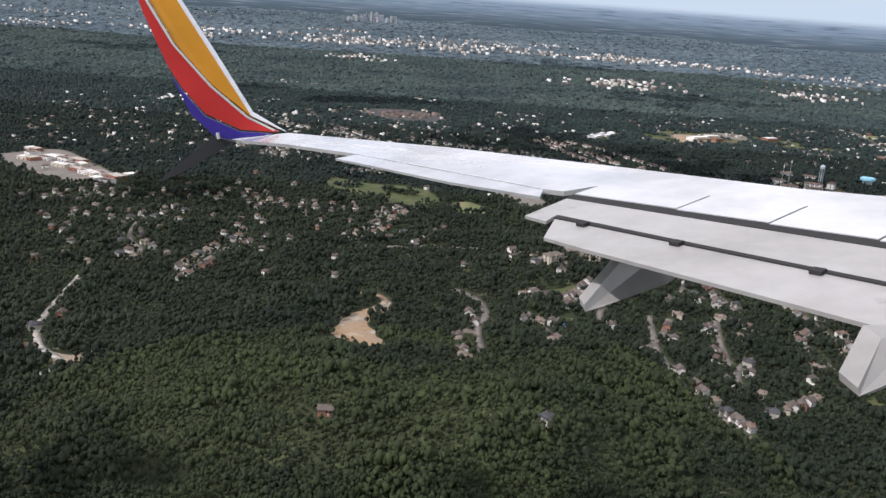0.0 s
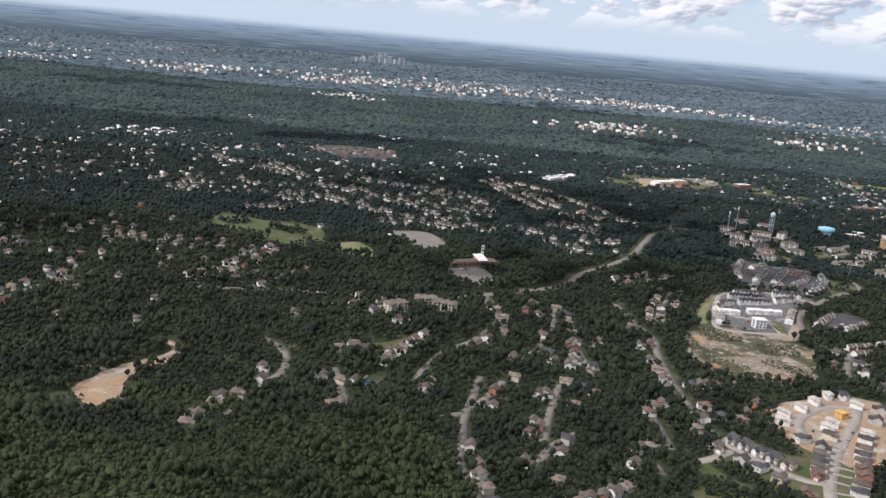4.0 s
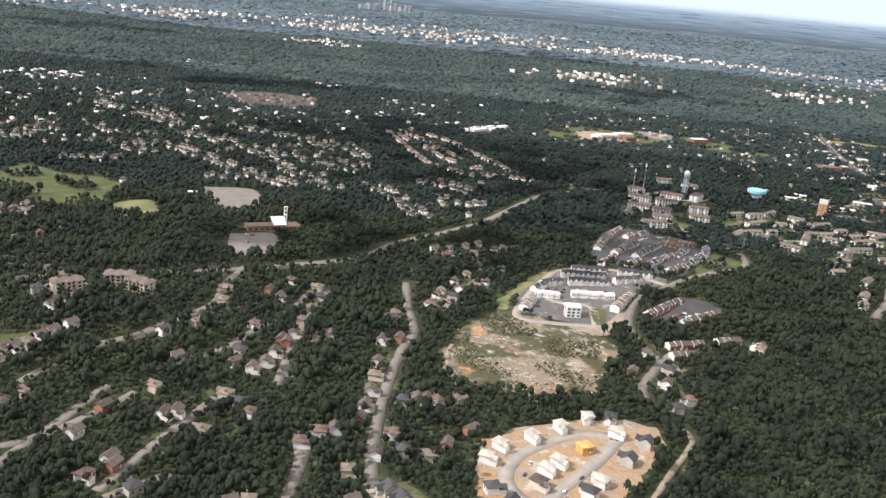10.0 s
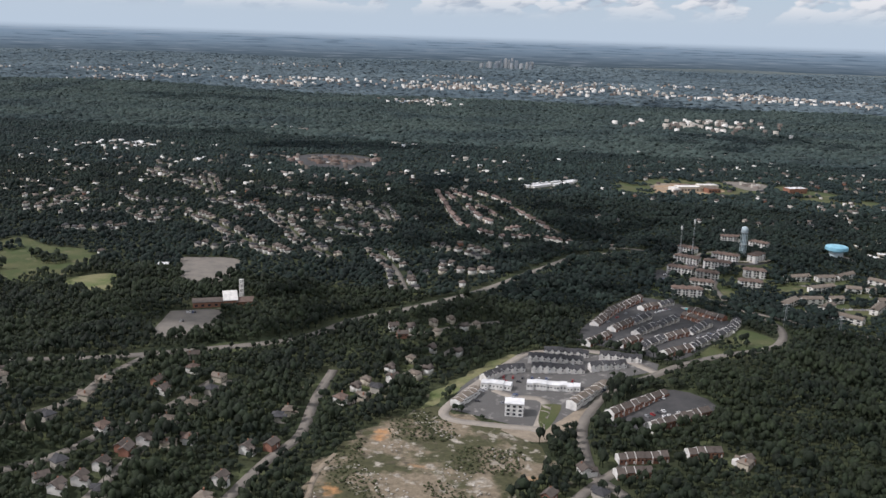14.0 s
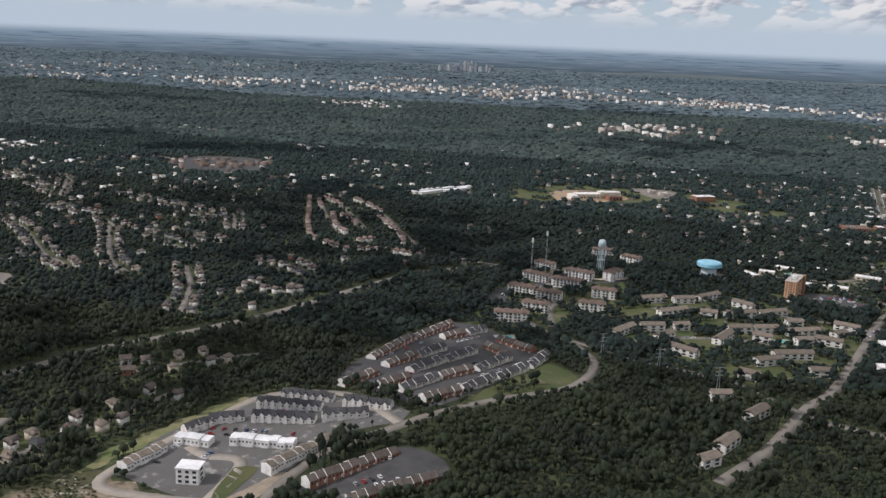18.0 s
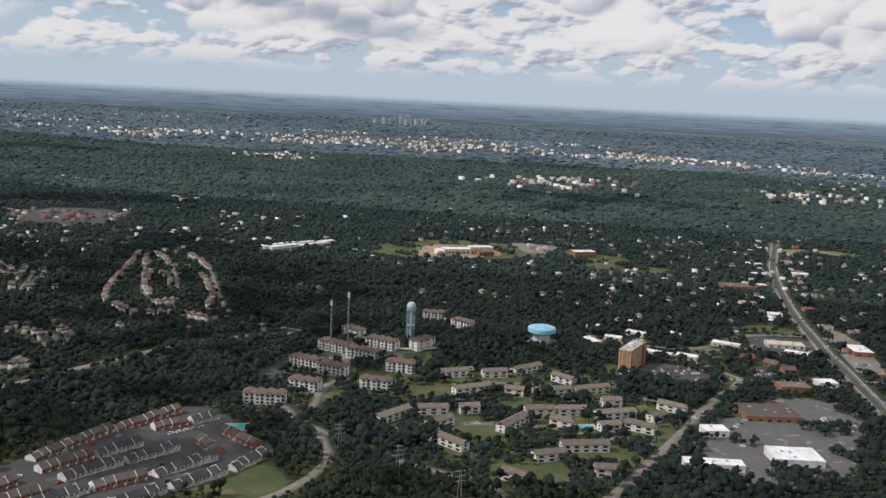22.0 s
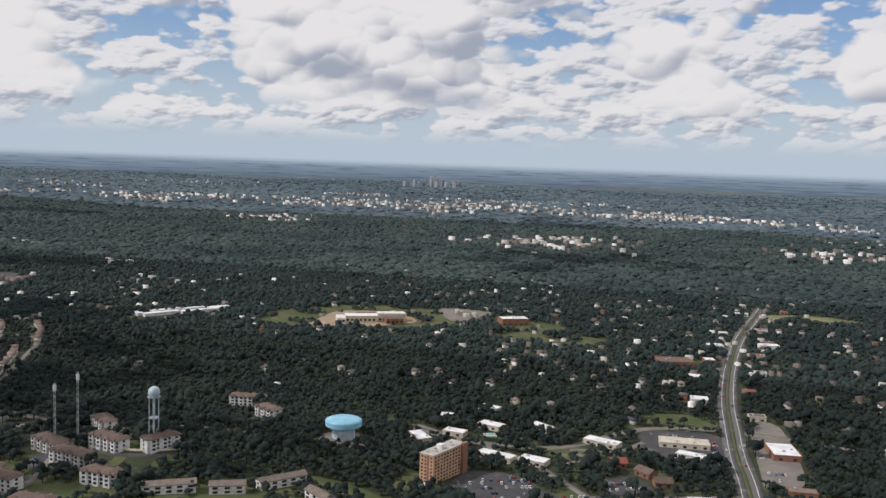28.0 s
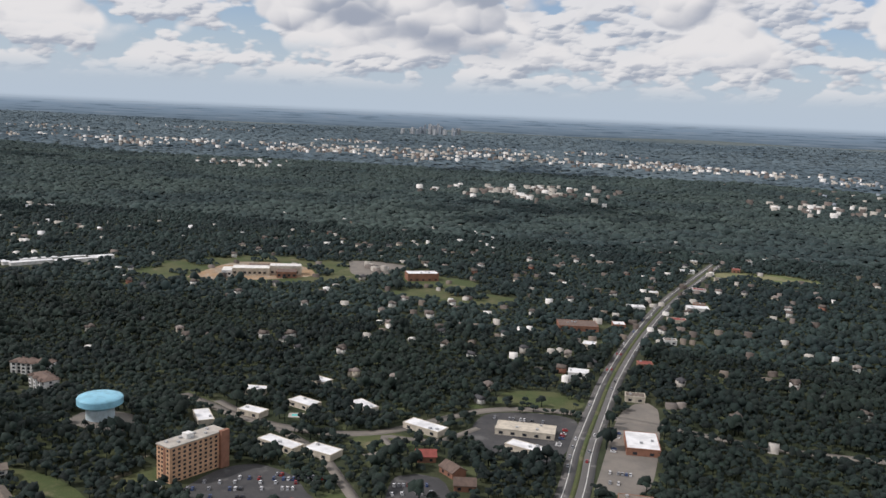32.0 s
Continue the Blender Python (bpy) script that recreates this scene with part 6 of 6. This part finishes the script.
# extra clouds overhead, added so their shadows darken the hill and the valley
for k, (x, y, w) in enumerate(((30, 170, 190), (60, 265, 120), (-60, 255, 110), (-115, 300, 100), (230, 800, 230), (60, 1250, 260), (-250, 800, 200), (300, 1010, 150), (330, 900, 150), (190, 1060, 200), (405, 860, 170), (250, 1200, 240), (350, 1100, 180), (420, 1030, 120), (500, 1100, 110), (150, 1380, 260), (-300, 1700, 500), (500, 2100, 500), (-900, 2500, 600), (300, 2900, 500))):
    top = 700
    cloud(x + SUN_FROM.x / SUN_FROM.z * top, y + SUN_FROM.y / SUN_FROM.z * top, top, w, w * 0.3, 900 + k, 12, "white cumulus cloud added high overhead for its shadow")

# ---- the aircraft's wing, built once where it stands early in the flight ----
WING_METAL = material("wing_paint", (0.82, 0.83, 0.85), 0.2, 0.06, 0.8, 6.0, metal=0.55, spec=0.5)
FLAP_PAINT = material("flap_paint", (0.46, 0.45, 0.435), 0.42, 0.16, 0.5, 5.0, other=(0.34, 0.33, 0.31), metal=0.25, spec=0.5, speck=(((0.20, 0.17, 0.13), 1.4, 0.62, 0.74),))
# Near-black for the painted gap shade and for the hinges.
GAP_SHADE_AND_HINGE = material("gap_shade_and_hinge", (0.03, 0.03, 0.03), 0.8, 0.1)
ORANGE = material("orange_paint", (0.80, 0.36, 0.03), 0.4, 0.04)
RED = material("red_paint", (0.62, 0.035, 0.03), 0.4, 0.04)
INDIGO = material("indigo_paint", (0.05, 0.03, 0.32), 0.4, 0.04)
DARK_TIP = material("dark_grey_paint", (0.035, 0.036, 0.04), 0.5, 0.1)


def prism(pts, top, thick, bm=None):
    """A plate over an outline in span and chord, its upper face at top."""
    n = len(pts)
    z = [top] * n if isinstance(top, (int, float)) else top
    v = [(x, y, h) for (x, y), h in zip(pts, z)] + [(x, y, h - thick) for (x, y), h in zip(pts, z)]
    return solid(v, [tuple(range(n)), tuple(range(2 * n - 1, n - 1, -1))] + [(i, (i + 1) % n, n + (i + 1) % n, n + i) for i in range(n)], bm)


wing = new("aircraft_wing")
tagged(wing, "grey airliner wing with extended flaps and a red-orange winglet", "aircraft wing")
wing.matrix_basis = Matrix(((-0.6242, -0.7609, -0.1773, 4.591), (0.7752, -0.6314, -0.0192, 6.6652), (-0.0974, -0.1494, 0.9840, 193.733), (0, 0, 0, 1)))
part("main_panel", prism([(11.6, -0.09), (7.07, -0.06), (3.91, 0.12), (1.8, 0.15), (0.0, -0.02), (-4.0, -0.5), (-4.0, 0.15), (-0.15, 0.48), (3.56, 0.82), (3.75, 1.2), (4.05, 1.22), (8.2, 0.72), (10.38, 0.62), (12.3, 0.7), (11.95, 0.3)], 0.0, 0.05), WING_METAL, wing)
part("aileron", prism([(4.0, 1.24), (3.83, 1.46), (5.33, 1.39), (8.3, 1.03), (8.2, 0.74)], -0.004, 0.03), WING_METAL, wing)
edges = (3.58, 2.37, 1.46, 0.57, -0.42, -1.6)
for a, b in zip(edges, edges[1:]):
    part("spoiler", prism([(a - 0.012, 0.5 + a * 0.09), (b + 0.012, 0.5 + b * 0.09), (b + 0.012, 1.2), (a - 0.012, 1.23)], 0.003, 0.02), WING_METAL, wing)
# The gap's shade is laid in as a near-black strip.
part("cove", prism([(3.6, 1.22), (3.56, 1.36), (-3.9, 1.33), (-3.9, 1.13)], -0.006, 0.02), GAP_SHADE_AND_HINGE, wing, "dark strip standing for the shade in the gap ahead of the flap")
part("fore_flap", prism([(3.48, 2.01), (3.56, 1.34), (2.3, 1.31), (-0.41, 1.31), (-3.5, 1.29), (-3.9, 2.1), (-0.65, 2.0), (1.83, 1.91), (3.23, 1.84), (3.17, 2.05)], -0.012, 0.03), FLAP_PAINT, wing)
part("aft_flap", prism([(2.85, 2.40), (3.17, 1.93), (1.79, 1.98), (-0.67, 2.06), (-0.86, 2.74), (0.42, 2.62), (2.34, 2.46)], -0.02, 0.03), FLAP_PAINT, wing)
# Another near-black strip for the shade between the flaps.
part("flap_slot", prism([(3.2, 1.85), (3.18, 1.93), (1.8, 1.975), (-0.7, 2.065), (-0.7, 2.01), (1.8, 1.92)], -0.008, 0.02), GAP_SHADE_AND_HINGE, wing, "dark strip standing for the shade in the slot between the flaps")
for x in (2.79, 1.78, 0.59, -0.5):
    part("hinge", box(x - 0.045, 1.955 + (2.0 - x) * 0.03, -0.03, x + 0.045, 2.035 + (2.0 - x) * 0.03, 0.012), GAP_SHADE_AND_HINGE, wing)
def blade(pts, back):
    """A plate that stands up from the wing tip."""
    n = len(pts)
    v = list(pts) + [(x + back, y - back * 0.7, z) for x, y, z in pts]
    return solid(v, [tuple(range(n)), tuple(range(2 * n - 1, n - 1, -1))] + [(i, (i + 1) % n, n + (i + 1) % n, n + i) for i in range(n)])


for edge in ([(2.34, 2.5, -0.49), (2.55, 1.78, -0.36), (2.55, 1.42, -0.48), (2.43, 0.99, -0.64), (2.33, 1.44, -0.63), (2.3, 2.35, -0.55), (2.32, 2.51, -0.54)],
             [(-0.42, 3.47, -0.01), (-0.31, 3.0, 0.07), (-0.38, 2.76, -0.0), (-0.57, 2.49, -0.08), (-0.57, 2.72, -0.07), (-0.45, 3.36, -0.07), (-0.43, 3.48, -0.05)]):
    part("flap_fairing", blade(edge, 0.16), FLAP_PAINT, wing)


def proud(pts, d):
    return [(x - d, y + d * 0.7, z) for x, y, z in pts]


SEAM = [(11.80, 0.04, 0.06), (12.0, 0.42, 0.31), (12.27, 0.86, 0.80), (12.53, 1.27, 1.42), (12.68, 1.48, 1.95), (12.84, 1.68, 2.52)]
winglet = part("winglet", blade([(11.7, -0.1, 0.01), (11.96, 0.34, 0.35), (12.21, 0.68, 1.17), (12.49, 1.08, 2.06), (12.72, 1.41, 2.76), (12.70, 1.47, 2.76), (12.47, 1.14, 2.04), (12.18, 0.75, 1.13), (11.92, 0.40, 0.31)], 0.06), WING_METAL, wing, "bare metal leading edge of the winglet")
part("orange_band", blade([(11.76, -0.02, 0.05), (11.92, 0.40, 0.31), (12.18, 0.75, 1.13), (12.47, 1.14, 2.04), (12.70, 1.47, 2.76), (12.90, 1.74, 2.80), (12.84, 1.68, 2.53), (12.68, 1.48, 1.97), (12.53, 1.27, 1.43), (12.27, 0.86, 0.81), (12.0, 0.42, 0.32)], 0.05), ORANGE, winglet)
part("pinstripe", blade(proud(SEAM + [(x + 0.02, y + 0.03, z - 0.01) for x, y, z in SEAM[::-1]], 0.04), 0.02), WHITE, winglet, "thin white line between two colours")
part("red_band", blade(proud([(11.76, 0.0, 0.03), (12.0, 0.43, 0.30), (12.27, 0.87, 0.78), (12.53, 1.28, 1.40), (12.68, 1.49, 1.93), (12.84, 1.70, 2.50), (12.76, 1.63, 1.94), (12.61, 1.46, 1.22), (12.57, 1.41, 1.07), (12.49, 1.30, 0.82), (12.33, 1.05, 0.43), (12.06, 0.58, 0.14), (11.79, 0.06, 0.03)], 0.02), 0.05), RED, winglet)
part("indigo_band", blade(proud([(11.82, 0.10, 0.01), (12.06, 0.59, 0.11), (12.33, 1.06, 0.39), (12.49, 1.31, 0.78), (12.56, 1.42, 1.02), (12.53, 1.37, 0.84), (12.43, 1.25, 0.44), (12.27, 0.99, 0.11), (12.15, 0.78, 0.02)], 0.03), 0.05), INDIGO, winglet)
part("lower_blade", blade([(12.27, 0.99, 0.09), (12.12, 0.73, -0.03), (12.51, 1.56, -0.42), (12.73, 2.01, -0.55), (12.43, 1.34, -0.09)], 0.05), DARK_TIP, wing, "dark lower tip blade")
part("tip_light", tube(0.03, 0.03, 0.05, 0.14, 8, x=12.2, y=0.95), WHITE, wing)
# the outer wing droops a little, and the winglet stands tall
for ob in wing.children_recursive:
    for v in ob.data.vertices:
        if v.co.x > 11.5 and v.co.z > 0:
            v.co.z *= 1.22
        v.co.z -= 0.15 * min(1.0, max(0.0, (v.co.x - 4.0) / 8.0))
